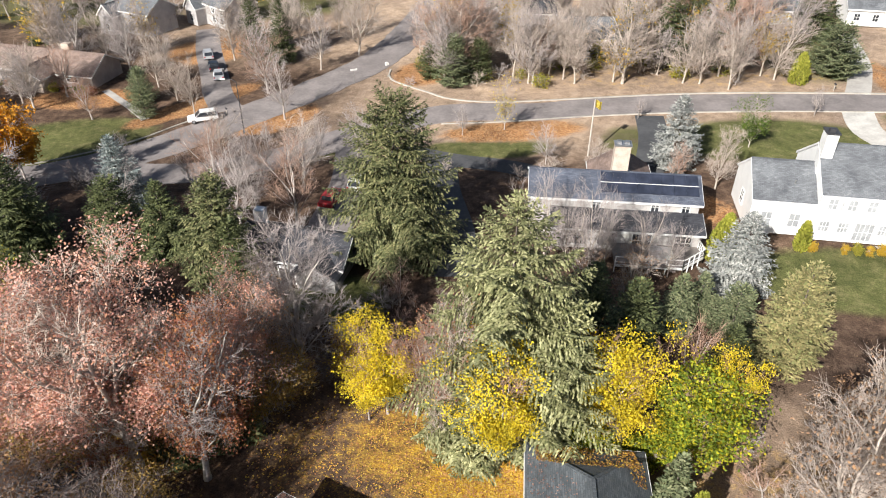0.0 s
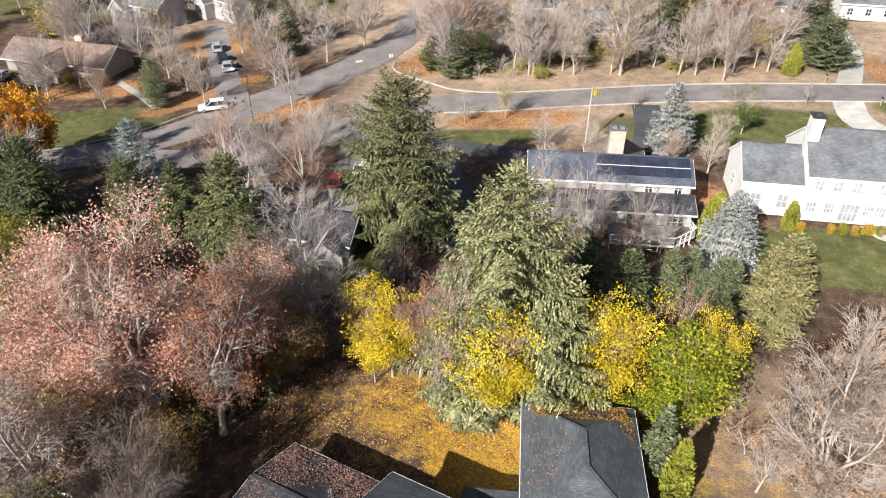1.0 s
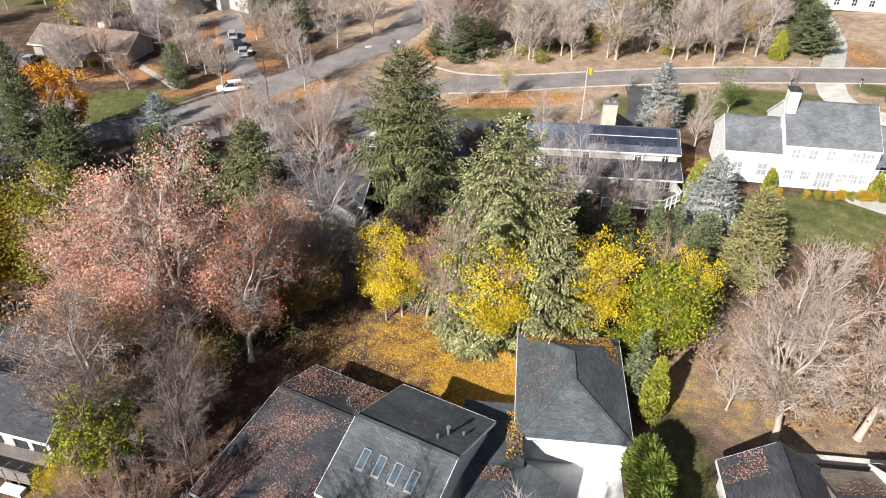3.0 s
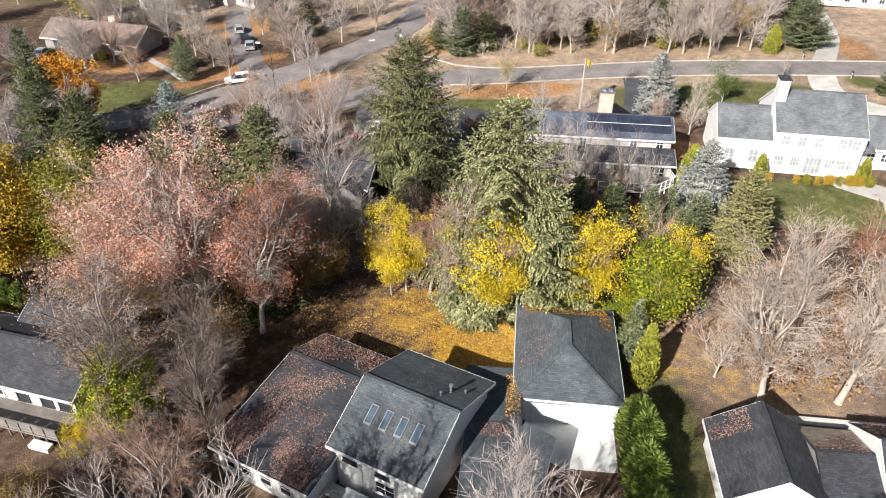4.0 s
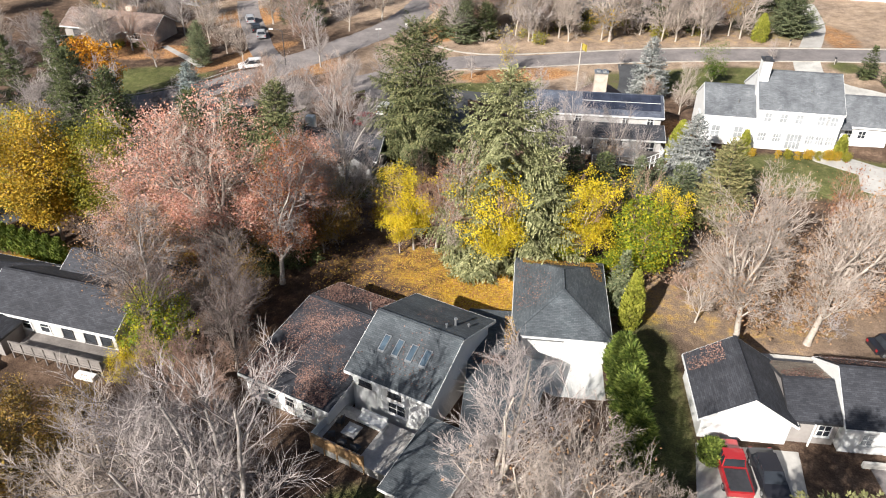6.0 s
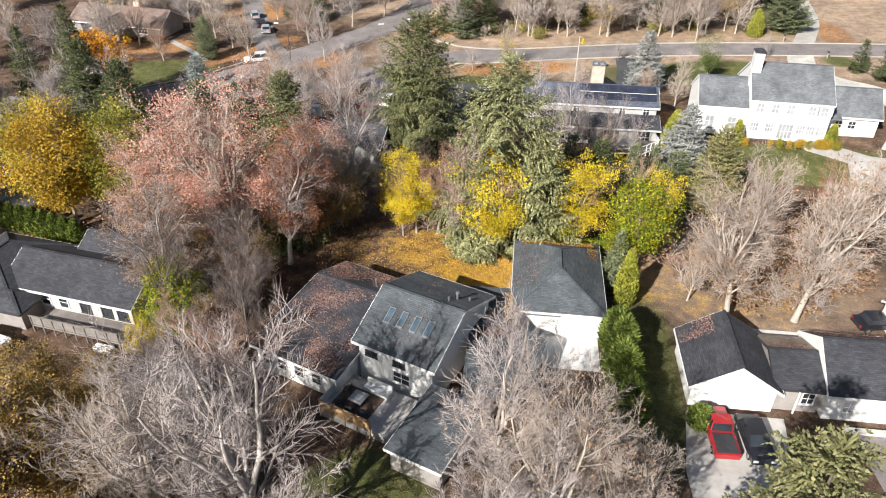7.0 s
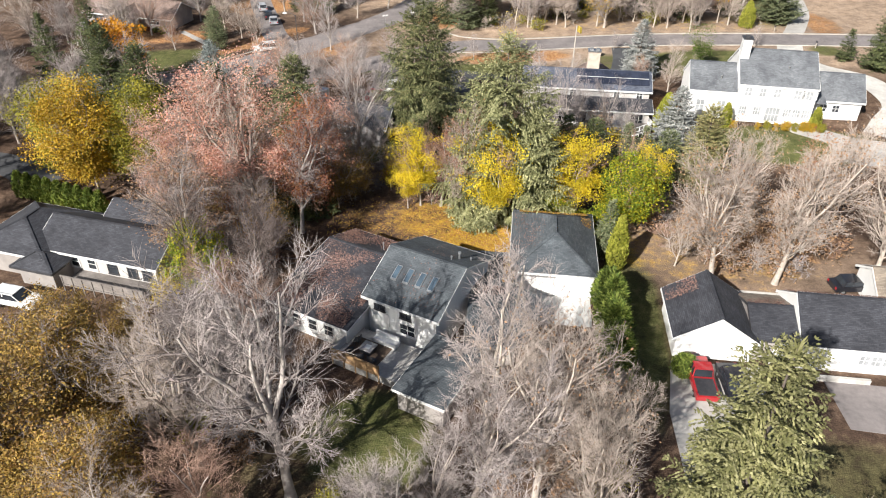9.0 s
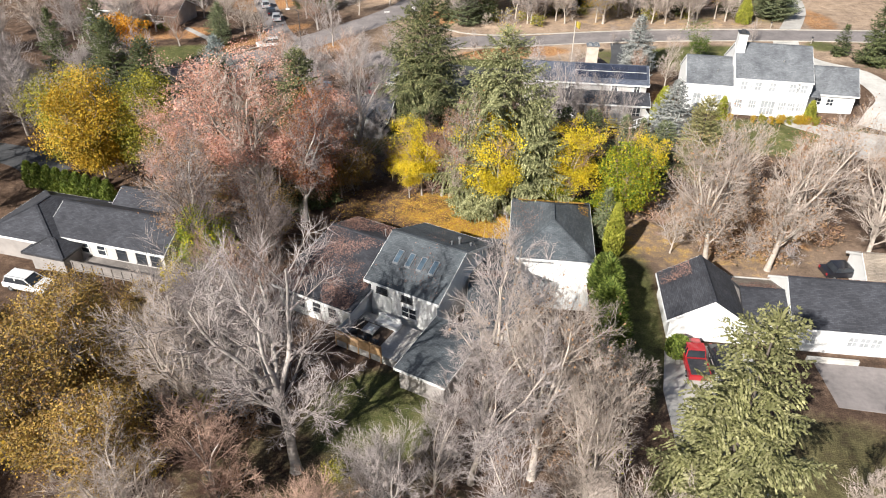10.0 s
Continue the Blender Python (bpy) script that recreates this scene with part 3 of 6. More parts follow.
def roof_leaves(name, parent, a, b, c, count, seed, material, thin=0.5):
    """Fallen leaves lying on the roof plane a, a + u b, a + v c, gathered in drifts."""
    rnd = random.Random(seed)
    a, b, c = Vector(a), Vector(b), Vector(c)
    n = b.cross(c).normalized()
    if n.z < 0:
        n = -n
    verts, faces = [], []
    while len(faces) < count:
        u, v = rnd.random(), rnd.random()
        p = a + b * u + c * v
        if noise.noise(Vector((p.x * 0.35, p.y * 0.35, seed))) < rnd.uniform(-thin, 0.4):
            continue
        p += n * rnd.uniform(0.015, 0.05)
        s = rnd.uniform(0.035, 0.085)
        w = rnd.uniform(0, math.tau)
        d = (b.normalized() * math.cos(w) + c.normalized() * math.sin(w)) * s
        e = n.cross(d) * 0.7 + n * rnd.uniform(-0.02, 0.04)
        k = len(verts)
        verts += [p - d, p - e, p + d, p + e]
        faces.append((k, k + 1, k + 2, k + 3))
    part(name, mesh_of(name, verts, faces, material), None, parent, "drifts of fallen leaves")["kind"] = "stuff"


def vent_pipe(parent, x, y, z, h=0.5, r=0.07):
    part("vent_pipe", tube(bmesh.new(), [(x, y, z - 0.3), (x, y, z + h), (x, y, z + h + 0.01), (x, y, z + h + 0.1)], [r, r, r * 1.7, r * 1.5], 10), METAL, parent)


# the house with the skylights: a tall gable block turned from the garage, a low leafy wing, links and the hipped garage
main = thing("house", -14.2, 7.3, 0, -22, "white two-storey house with dark shingled roofs and skylights", "house")
# local: x along the eave, y towards the lawn
gable(main, 0.3, 7.3, 0.5, 10.9, 4.5, 6.8, "x", WHITE, ROOF_BLUE, 0.45, TRIM, 0.45)
for k in range(4):
    x = 1.9 + k * 1.25
    slope = (6.8 - 4.5) / (0.45 * 10.4)
    y0, y1 = 2.2, 3.55
    z0, z1 = 4.5 + slope * (y0 - 0.5) + 0.2, 4.5 + slope * (y1 - 0.5) + 0.2
    sk = part("skylight", slab(bmesh.new(), [(x - 0.29, y0, z0 + 0.08), (x + 0.29, y0, z0 + 0.08), (x + 0.29, y1, z1 + 0.08), (x - 0.29, y1, z1 + 0.08)], 0.2), METAL, main)
    part("pane", slab(bmesh.new(), [(x - 0.22, y0 + 0.1, z0 + 0.16), (x + 0.22, y0 + 0.1, z0 + 0.16), (x + 0.22, y1 - 0.1, z1 + 0.07), (x - 0.22, y1 - 0.1, z1 + 0.07)], 0.03), SKY_GLASS, sk)
for x in (1.5, 4.2):
    window(main, "s", 0.5, x, 3.6, 1.0, 0.9, 1, DARK_TRIM)
window(main, "s", 0.5, 4.4, 1.9, 1.5, 1.1, 1)
part("door", boxes((1.5, 2.5, 0.43, 0.5, 0.86, 2.9)), TRIM, main, "white door to the deck")
vent_pipe(main, 5.9, 7.4, 6.0, 0.7, 0.1)
vent_pipe(main, 5.6, 6.4, 6.4, 0.35)
vent_pipe(main, 6.8, 8.0, 5.75, 0.3)
# leafy low wing to the west of the block
gable(main, -8.3, -0.0, -2.6, 11.0, 2.6, 3.9, "x", WHITE, ROOF_DARK, 0.4, TRIM, 0.7)
roof_leaves("leaf_drift", main, (-8.6, -2.9, 2.72), (8.4, 0, 0), (0, 9.7, 1.28), 10500, 4, LITTER_BROWN, 0.2)
roof_leaves("leaf_drift", main, (-8.6, 11.3, 2.72), (8.5, 0, 0), (0, -4.3, 1.3), 4800, 5, LITTER_BROWN, 0.4)
roof_leaves("leaf_drift", main, (2.6, 10.6, 4.72), (3.0, 0, 0), (0, -4.0, 1.62), 1100, 6, LITTER_BROWN, 0.2)
roof_leaves("leaf_drift", main, (0.2, 0.3, 4.62), (7, 0, 0), (0, 4.8, 2.36), 130, 7, LITTER_BROWN, 0.3)
vent_pipe(main, -3.0, 8.2, 3.9, 0.5, 0.06)
vent_pipe(main, -5.2, 5.4, 3.4, 0.3, 0.05)
for x in (-7.2, -5.6, -3.8, -2.0):
    window(main, "s", -2.6, x, 1.5, 0.9, 1.2, 0, TRIM)
# raised deck in the south corner
deck_floor = [(-0.2, -0.15 - k * 0.302, 0.85) for k in range(15)]
for x, y, z in deck_floor:
    part("deck_board", boxes((x, x + 7.3, y - 0.29, y, z - 0.05, z)), DECK_WOOD, main)
part("deck_skirt", boxes((-0.2, 7.1, -4.66, -4.6, 0.0, 0.8)), DECK_WOOD, main)
for k in range(5):
    part("post", boxes((-0.2 + k * 1.2, -0.1 + k * 1.2, -4.75, -4.65, 0.0, 1.95)), WOOD, main)
for k in range(4):
    x = -0.09 + k * 1.2
    part("rail_panel", boxes((x, x + 1.08, -4.72, -4.68, 0.75, 1.75)), WOOD, main)
    part("rail_cap", boxes((x - 0.08, x + 1.16, -4.78, -4.62, 1.76, 1.82)), WOOD, main)
part("rail_panel", boxes((-0.25, -0.2, -4.6, -1.2, 0.85, 1.7)), TRIM, main)
# low flat-roofed room east of the deck
part("wall", boxes((7.6, 11.8, -6.4, 0.45, 0, 2.3)), TAUPE_SIDING, main)
shed_roof(main, [(7.3, -6.8, 2.45), (12.1, -6.8, 2.45), (12.1, 0.44, 2.75), (7.3, 0.44, 2.75)], 0.16, ROOF_BLUE)
# link roofs to the garage
link = thing("link_building", -1.2, 12.0, 0, 0, "low dark-roofed link between house and garage", "house wing")
part("wall", boxes((-3.6, -0.2, -1.0, 6.2, 0, 2.7)), WHITE, link)
shed_roof(link, [(-5.0, 0.2, 3.26), (0.6, 0.2, 3.2), (0.6, 6.5, 2.75), (-4.0, 6.5, 2.75)], 0.16, ROOF_BLUE, DARK_TRIM)
shed_roof(link, [(-3.6, -8.6, 2.7), (1.6, -7.4, 2.7), (3.2, -0.6, 2.8), (0.25, 1.1, 2.9), (-3.6, 0.18, 3.24)], 0.16, ROOF_BLUE, METAL)
part("wall", boxes((-3.2, 0.9, -7.2, -1.0, 0, 2.5)), TAUPE_SIDING, link)
roof_leaves("leaf_drift", link, (-0.7, 0.6, 3.32), (1.2, 0, 0.05), (0, 5.0, -0.45), 500, 8, LITTER, 0.6)
roof_leaves("leaf_drift", link, (-3.2, -1.2, 3.12), (3.0, 0, -0.05), (0, 1.2, 0.12), 350, 9, LITTER_BROWN, 0.9)
garage = thing("garage", 3.0, 21.1, 0, 0, "white garage wing with a grey hipped roof and yellow leaves", "garage")
hip(garage, -3.9, 4.0, -5.6, 5.5, 2.8, 5.0, (0.1, -1.8), (0.1, 1.4), WHITE, ROOF_BLUE, 0.42)
part("sliding_door", boxes((-2.9, 0.2, -5.68, -5.6, 0.1, 2.2)), TRIM, garage, "white panelled garage door")
part("door_rail", boxes((-3.0, 0.3, -5.72, -5.62, 2.22, 2.32)), METAL, garage)
roof_leaves("leaf_drift", garage, (-3.6, 5.7, 3.05), (7.2, 0, 0), (0, -2.6, 1.29), 3000, 11, LITTER, 0.8)
roof_leaves("leaf_drift", garage, (-4.1, -3.0, 3.05), (0, 8, 0), (3.2, 0, 1.53), 500, 12, LITTER_BROWN, 0.2)
roof_leaves("leaf_drift", garage, (3.0, 2.4, 3.66), (1.1, 0, -0.54), (0, 2.2, 0), 200, 13, LITTER, 0.9)

# neighbour to the east: front gable garage, link, long main roof
east = thing("house", 17.2, 8.0, 0, 0, "white ranch house with black shingled roofs", "house")
gable(east, -3.4, 3.3, 0.0, 6.6, 2.5, 4.7, "y", WHITE, ROOF_DARK, 0.4)
part("garage_door", boxes((-2.5, 2.4, -0.07, -0.01, 0.05, 2.15)), TRIM, east, "white garage door")
gable(east, 3.3, 7.0, 0.4, 6.9, 2.4, 3.7, "x", TAUPE_SIDING, (ROOF_DARK, ROOF_TAN), 0.15, DARK_TRIM)
gable(east, 7.2, 22.0, -0.2, 7.6, 2.6, 5.2, "x", WHITE, ROOF_DARK, 0.15)
roof_leaves("leaf_drift", east, (7.4, 3.8, 5.25), (14, 0, 0), (0, 4.0, -2.5), 2500, 14, LITTER_BROWN, 0.9)
roof_leaves("leaf_drift", east, (3.2, 6.7, 2.65), (3.6, 0, 0), (0, -3.0, 1.25), 600, 15, LITTER_BROWN, 0.3)
roof_leaves("leaf_drift", east, (-3.7, 4.6, 2.6), (2.6, 0, 1.7), (0, 2.2, 0), 500, 16, LITTER_BROWN, 0.2)
for x in (9.0, 12.6, 13.6, 14.6, 18.0):
    window(east, "s", -0.2, x, 1.5, 0.8, 1.0, 1, TRIM, PALE_GLASS)
window(east, "s", 0.4, 6.0, 1.5, 0.9, 1.1)
part("porch_post", boxes((5.0, 5.12, 0.0, 0.12, 0, 2.4)), TRIM, east)
part("planter_wall", boxes((8.6, 13.0, -1.7, -1.4, 0.0, 0.5)), CONCRETE, east)
shed = thing("house", 37.5, 19.0, 0, 0, "small pale house with a tan roof", "house")
gable(shed, -3.4, 3.4, -2.6, 2.6, 2.3, 3.8, "x", WHITE, ROOF_TAN, 0.3)

# neighbour to the west
PALE_TAUPE = siding("pale_taupe_siding", (0.42, 0.40, 0.39), (0.56, 0.54, 0.52))
west = thing("house", -48.1, 12.9, 0, -9, "dark grey shingled ranch house with a deck", "house")
gable(west, -0.4, 12.6, 0.0, 6.2, 3.3, 4.9, "x", PALE_TAUPE, ROOF_DARK, 0.6, TRIM)
gable(west, 3.0, 15.0, 5.0, 11.0, 3.0, 4.6, "x", TAUPE_SIDING, ROOF_DARK, 0.5, TRIM)
hip(west, -7.0, 0.8, -1.4, 6.6, 2.9, 4.9, (-3.2, 1.6), (-3.2, 3.6), TAUPE_SIDING, ROOF_DARK, 0.6)
hip(west, -1.4, 2.6, -2.6, -0.1, 2.2, 3.3, (0.2, -1.4), (1.0, -1.4), TAUPE_SIDING, ROOF_DARK, 0.5, DARK_TRIM)
for x in (7.6, 9.9, 11.6):
    window(west, "s", 0.0, x, 2.0, 1.0, 1.5, 0, DARK_TRIM)
for x in (3.2, 5.2):
    window(west, "s", 0.0, x, 1.9, 0.9, 1.2, 0, TRIM)
part("deck_floor", boxes((3.5, 12.8, -2.6, -0.02, 0.75, 0.9)), DARK_DECK, west)
for k in range(9):
    part("post", boxes((3.5 + k * 1.15, 3.6 + k * 1.15, -2.6, -2.5, 0, 1.85)), DARK_DECK, west)
part("rail", boxes((3.45, 12.85, -2.62, -2.48, 1.86, 1.93)), DARK_DECK, west)
part("rail", boxes((3.45, 12.85, -2.58, -2.52, 1.2, 1.26)), DARK_DECK, west)
for k in range(8):
    x = 3.68 + k * 1.15
    part("rail_panel", boxes((x, x + 0.99, -2.565, -2.535, 0.95, 1.85)), DARK_DECK, west)
part("step", boxes((10.4, 12.2, -3.3, -2.63, 0.0, 0.4)), TRIM, west)

# large white house
white = thing("house", 29.8, 60.9, land(36, 62), -3, "large white two-storey house with grey shingled roofs", "house")
gable(white, 0.3, 11.0, 0.0, 10.5, 5.6, 9.2, "x", WHITE, ROOF_GREY, 0.14)
gable(white, -6.4, 0.28, 0.6, 9.0, 4.1, 7.0, "x", WHITE, ROOF_GREY, 0.12)
gable(white, 11.0, 18.4, 2.6, 9.0, 3.4, 6.2, "x", WHITE, ROOF_GREY, 0.35)
part("porch_roof", slab(bmesh.new(), [(11.02, 1.0, 3.3), (13.0, 1.0, 3.3), (13.0, 2.6, 3.7), (11.02, 2.6, 3.7)], 0.15), ROOF_GREY, white)
part("chimney", boxes((0.2, 1.4, 3.6, 5.2, 5.0, 11.0)), TRIM, white, "broad white chimney")
part("chimney_cap", boxes((0.1, 1.5, 3.5, 5.3, 11.0, 11.15), (0.4, 1.0, 3.9, 4.4, 11.15, 11.5)), DARK_TRIM, white)
for x in (1.6, 3.6, 5.6, 8.4, 10.0):
    window(white, "s", 0.0, x, 4.6, 0.85, 1.2, 1, TRIM, PALE_GLASS)
    if x != 5.6:
        shutters(white, "s", 0.0, x, 4.6, 1.0, 1.25, PALE_SHUTTER)
for x in (1.4, 3.4, 7.6, 8.9, 10.2):
    window(white, "s", 0.0, x, 1.8, 1.0, 1.2, 2, TRIM, PALE_GLASS)
window(white, "s", 0.0, 5.6, 1.4, 1.9, 2.1, 3, TRIM, PALE_GLASS)
for x in (-4.6, -1.6):
    window(white, "s", 0.6, x, 1.9, 1.1, 1.6, 1, TRIM, PALE_GLASS)
    shutters(white, "s", 0.6, x, 1.9, 1.2, 1.6, PALE_SHUTTER)
for x in (13.2, 15.0):
    window(white, "s", 2.6, x, 2.0, 0.9, 1.0)
window(white, "w", -6.4, 4.8, 2.2, 1.0, 1.5)
window(white, "e", 18.4, 5.8, 2.0, 1.8, 1.6)
vent_pipe(white, 7.0, 2.6, 7.4, 0.35)
vent_pipe(white, -2.0, 2.4, 5.5, 0.35)

# grey house behind the spruce
grey = thing("house", -0.9, 58.0, land(8, 60), 0, "grey two-storey house with a glossy blue-grey roof and deck", "house")
gable(grey, 0.0, 18.3, 2.2, 8.6, 4.9, 6.5, "x", PALE_TAUPE, ROOF_SLATE, 0.35, TRIM)
part("wall", boxes((2.5, 18.3, -0.4, 2.18, 0, 2.6)), PALE_TAUPE, grey)
shed_roof(grey, [(2.2, -0.9, 2.75), (18.8, -0.9, 2.75), (18.8, 2.15, 3.7), (2.2, 2.15, 3.7)], 0.16, ROOF_DARK)
for x in (7.2, 13.6, 16.9):
    window(grey, "s", 2.2, x, 4.2, 0.8, 1.05)
ROOF_PANEL = glass_dark("blue_roof_panels", (0.022, 0.026, 0.04))
for k in range(8):
    x0 = 7.6 + k * 1.33
    for y0, y1 in ((2.75, 3.85), (3.98, 5.15)):
        part("solar_panel", slab(bmesh.new(), [(x0, y0, 4.13 + 0.5 * y0), (x0 + 1.3, y0, 4.13 + 0.5 * y0), (x0 + 1.3, y1, 4.13 + 0.5 * y1), (x0, y1, 4.13 + 0.5 * y1)], 0.05), ROOF_PANEL, grey)
part("panel_rail", beam(bmesh.new(), (7.6, 3.91, 6.09), (18.2, 3.91, 6.09), 0.07, 0.05), TRIM, grey)
for x, w in ((5.0, 1.5), (8.4, 1.8), (12.2, 2.0), (16.6, 1.7)):
    window(grey, "s", -0.4, x, 1.4, w, 1.7, 2)
window(grey, "e", 18.3, 4.8, 3.9, 0.9, 1.1)
part("chimney", boxes((9.4, 11.2, 8.7, 9.9, 0, 8.2)), BRICK, grey, "tan brick chimney")
part("chimney_cap", boxes((9.3, 11.3, 8.6, 10.0, 8.2, 8.35), (9.6, 10.1, 9.0, 9.5, 8.35, 8.65), (10.5, 11.0, 9.0, 9.5, 8.35, 8.65)), METAL, grey)
gable(grey, 7.5, 14.5, 9.95, 15.0, 2.8, 4.9, "y", GREY_SIDING, ROOF_BROWN, 0.35, TRIM)
part("deck_floor", slab(bmesh.new(), [(9.0, -0.42, 0.95), (18.3, -0.42, 0.95), (18.6, -2.2, 0.95), (16.0, -4.6, 0.95), (9.0, -4.6, 0.95)], 0.2), DARK_DECK, grey)
for a, b in (((18.6, -2.2), (16.0, -4.6)), ((16.0, -4.6), (9.0, -4.6)), ((18.3, -0.5), (18.6, -2.2))):
    part("rail", beam(bmesh.new(), (*a, 1.95), (*b, 1.95), 0.1, 0.06), TRIM, grey)
    part("rail", beam(bmesh.new(), (*a, 1.3), (*b, 1.3), 0.06, 0.05), TRIM, grey)
    part("deck_edge", beam(bmesh.new(), (*a, 0.97), (*b, 0.97), 0.06, 0.28), TRIM, grey)
    for k in range(5):
        p = Vector(a).lerp(Vector(b), k / 4)
        part("post", boxes((p.x - 0.05, p.x + 0.05, p.y - 0.05, p.y + 0.05, 0, 1.95)), TRIM, grey)
tub = thing("hot_tub", 13.0, 54.8, land(8, 60) + 0.95, 0, "grey covered hot tub on the deck", "hot tub")
part("tub_step", boxes((-0.5, 0.5, -1.55, -1.12, 0, 0.35)), DARK_DECK, tub)
part("shell", boxes((-1.1, 1.1, -1.1, 1.1, 0, 0.8)), TAUPE_SIDING, tub)
part("cover", boxes((-1.15, -0.01, -1.15, 1.15, 0.8, 0.92), (0.01, 1.15, -1.15, 1.15, 0.8, 0.92)), CONCRETE, tub)

# dark house between the trees
dark = thing("house", -31.0, 50.0, land(-26, 52), -8, "low house with a dark roof and white trim", "house")
gable(dark, 0.0, 11.0, 0.0, 6.0, 2.5, 4.2, "x", GREY_SIDING, ROOF_DARK, 0.5, TRIM)
gable(dark, 6.8, 11.0, -1.6, 4.0, 2.2, 3.4, "y", GREY_SIDING, ROOF_DARK, 0.4, DARK_TRIM)
part("chimney", boxes((0.2, 1.3, 3.4, 4.4, 2.8, 5.6)), TRIM, dark, "white chimney")
part("skylight", slab(bmesh.new(), [(2.4, 1.2, 3.5), (3.3, 1.2, 3.5), (3.3, 2.2, 4.03), (2.4, 2.2, 4.03)], 0.14), PALE_GLASS, dark)
for x in (1.0, 2.2, 3.4):
    part("porch_post", boxes((x, x + 0.12, -2.4, -2.28, 0, 2.3)), TRIM, dark)
part("porch_beam", boxes((0.9, 3.62, -2.42, -2.26, 2.3, 2.5)), TRIM, dark)
shed_roof(dark, [(0.8, -2.6, 2.52), (3.8, -2.6, 2.52), (3.8, -0.52, 2.62), (0.8, -0.52, 2.62)], 0.02, ROOF_DARK)
part("porch_beam", boxes((4.6, 6.6, -1.1, -0.95, 2.0, 2.2), (6.45, 6.6, -1.1, -0.2, 2.0, 2.2)), TRIM, dark)
part("porch_post", boxes((6.45, 6.57, -1.08, -0.96, 0, 2.0)), TRIM, dark)
part("porch_post", boxes((4.6, 4.72, -1.08, -0.96, 0, 2.0)), TRIM, dark)
for x in (2.0, 4.6):
    window(dark, "s", 0.0, x, 1.5, 1.2, 1.2)

# ranch house and further houses across the street
ranch = thing("house", -98.0, 107.2, land(-90, 107), -8, "tan ranch house with a brown shingled roof", "house")
gable(ranch, 0.0, 21.0, 0.0, 8.5, 2.6, 4.9, "x", TAUPE_SIDING, ROOF_BROWN, 0.6, TRIM)
gable(ranch, 8.0, 13.6, -3.6, 4.0, 2.6, 4.2, "y", BRICK, ROOF_BROWN, 0.5, TRIM)
part("chimney", boxes((12.5, 14.0, 4.6, 5.8, 3.5, 6.0)), BRICK, ranch)
part("garage_door", boxes((2.0, 6.8, -0.06, -0.01, 0.05, 2.2)), DARK_TRIM, ranch)
window(ranch, "s", 0.0, 17.0, 1.6, 2.2, 1.3, 2)


def far_house(x, y, rot, w, d, ze, zr, wall, roof, label, wing=True):
    h = thing("house", x, y, land(x, y), rot, label, "house")
    gable(h, -w / 2, w / 2, -d / 2, d / 2, ze, zr, "x", wall, roof, 0.4)
    if wing:
        gable(h, -w / 2 + 0.5, -w / 2 + 4.5, -d / 2 - 2.4, 0, ze * 0.85, zr * 0.85, "y", wall, roof, 0.3)
    n = max(2, int(w / 3))
    for k in range(n):
        a = -w / 2 + (k + 0.5) * w / n
        if wing and a < -w / 2 + 5:
            continue
        window(h, "s", -d / 2, a, min(1.6, ze - 1), 0.95, 1.25)
        if ze > 4:
            window(h, "s", -d / 2, a, ze - 1.0, 0.95, 1.2)
    if wing:
        window(h, "s", -d / 2 - 2.4, -w / 2 + 2.5, 1.6, 1.0, 1.3)
    return h


far_house(-84, 139, -20, 12, 8, 4.8, 7.2, GREY_SIDING, ROOF_GREY, "grey two-storey house among bare trees")
far_house(-68, 146, -35, 12, 8, 4.6, 7.4, GREY_SIDING, ROOF_GREY, "grey house with pale gable and driveway")
far_house(9.5, 124, 5, 10, 8, 3.4, 6.0, BLUE_SIDING, ROOF_GREY, "blue-grey cottage with white window frames")
far_house(-3, 137, 0, 14, 9, 4.8, 7.4, BLUE_SIDING, ROOF_DARK, "dark blue house behind bare trees")
far_house(44, 142, 0, 16, 8, 3.0, 5.0, WHITE, ROOF_GREY, "white ranch house with a grey roof", False)
far_house(70, 139, -6, 20, 9, 3.2, 5.6, WHITE, ROOF_GREY, "white house with a pale grey roof", False)
far_house(-40, 172, 0, 16, 9, 4.6, 7.2, WHITE, ROOF_GREY, "white house far across the street", False)
far_house(25, 150, 0, 14, 8, 4.2, 6.8, WHITE, ROOF_GREY, "pale house behind the pines", False)


# ---- plants ----
def add_tube(V, F, pts, radii, sides):
    base = len(V)
    n = len(pts)
    for i in range(n):
        d = pts[min(i + 1, n - 1)] - pts[max(i - 1, 0)]
        u = d.orthogonal().normalized()
        v = d.normalized().cross(u)
        for k in range(sides):
            a = k * math.tau / sides
            V.append(pts[i] + (u * math.cos(a) + v * math.sin(a)) * radii[i])
    for i in range(n - 1):
        for k in range(sides):
            k2 = (k + 1) % sides
            F.append((base + i * sides + k, base + i * sides + k2, base + (i + 1) * sides + k2, base + (i + 1) * sides + k))


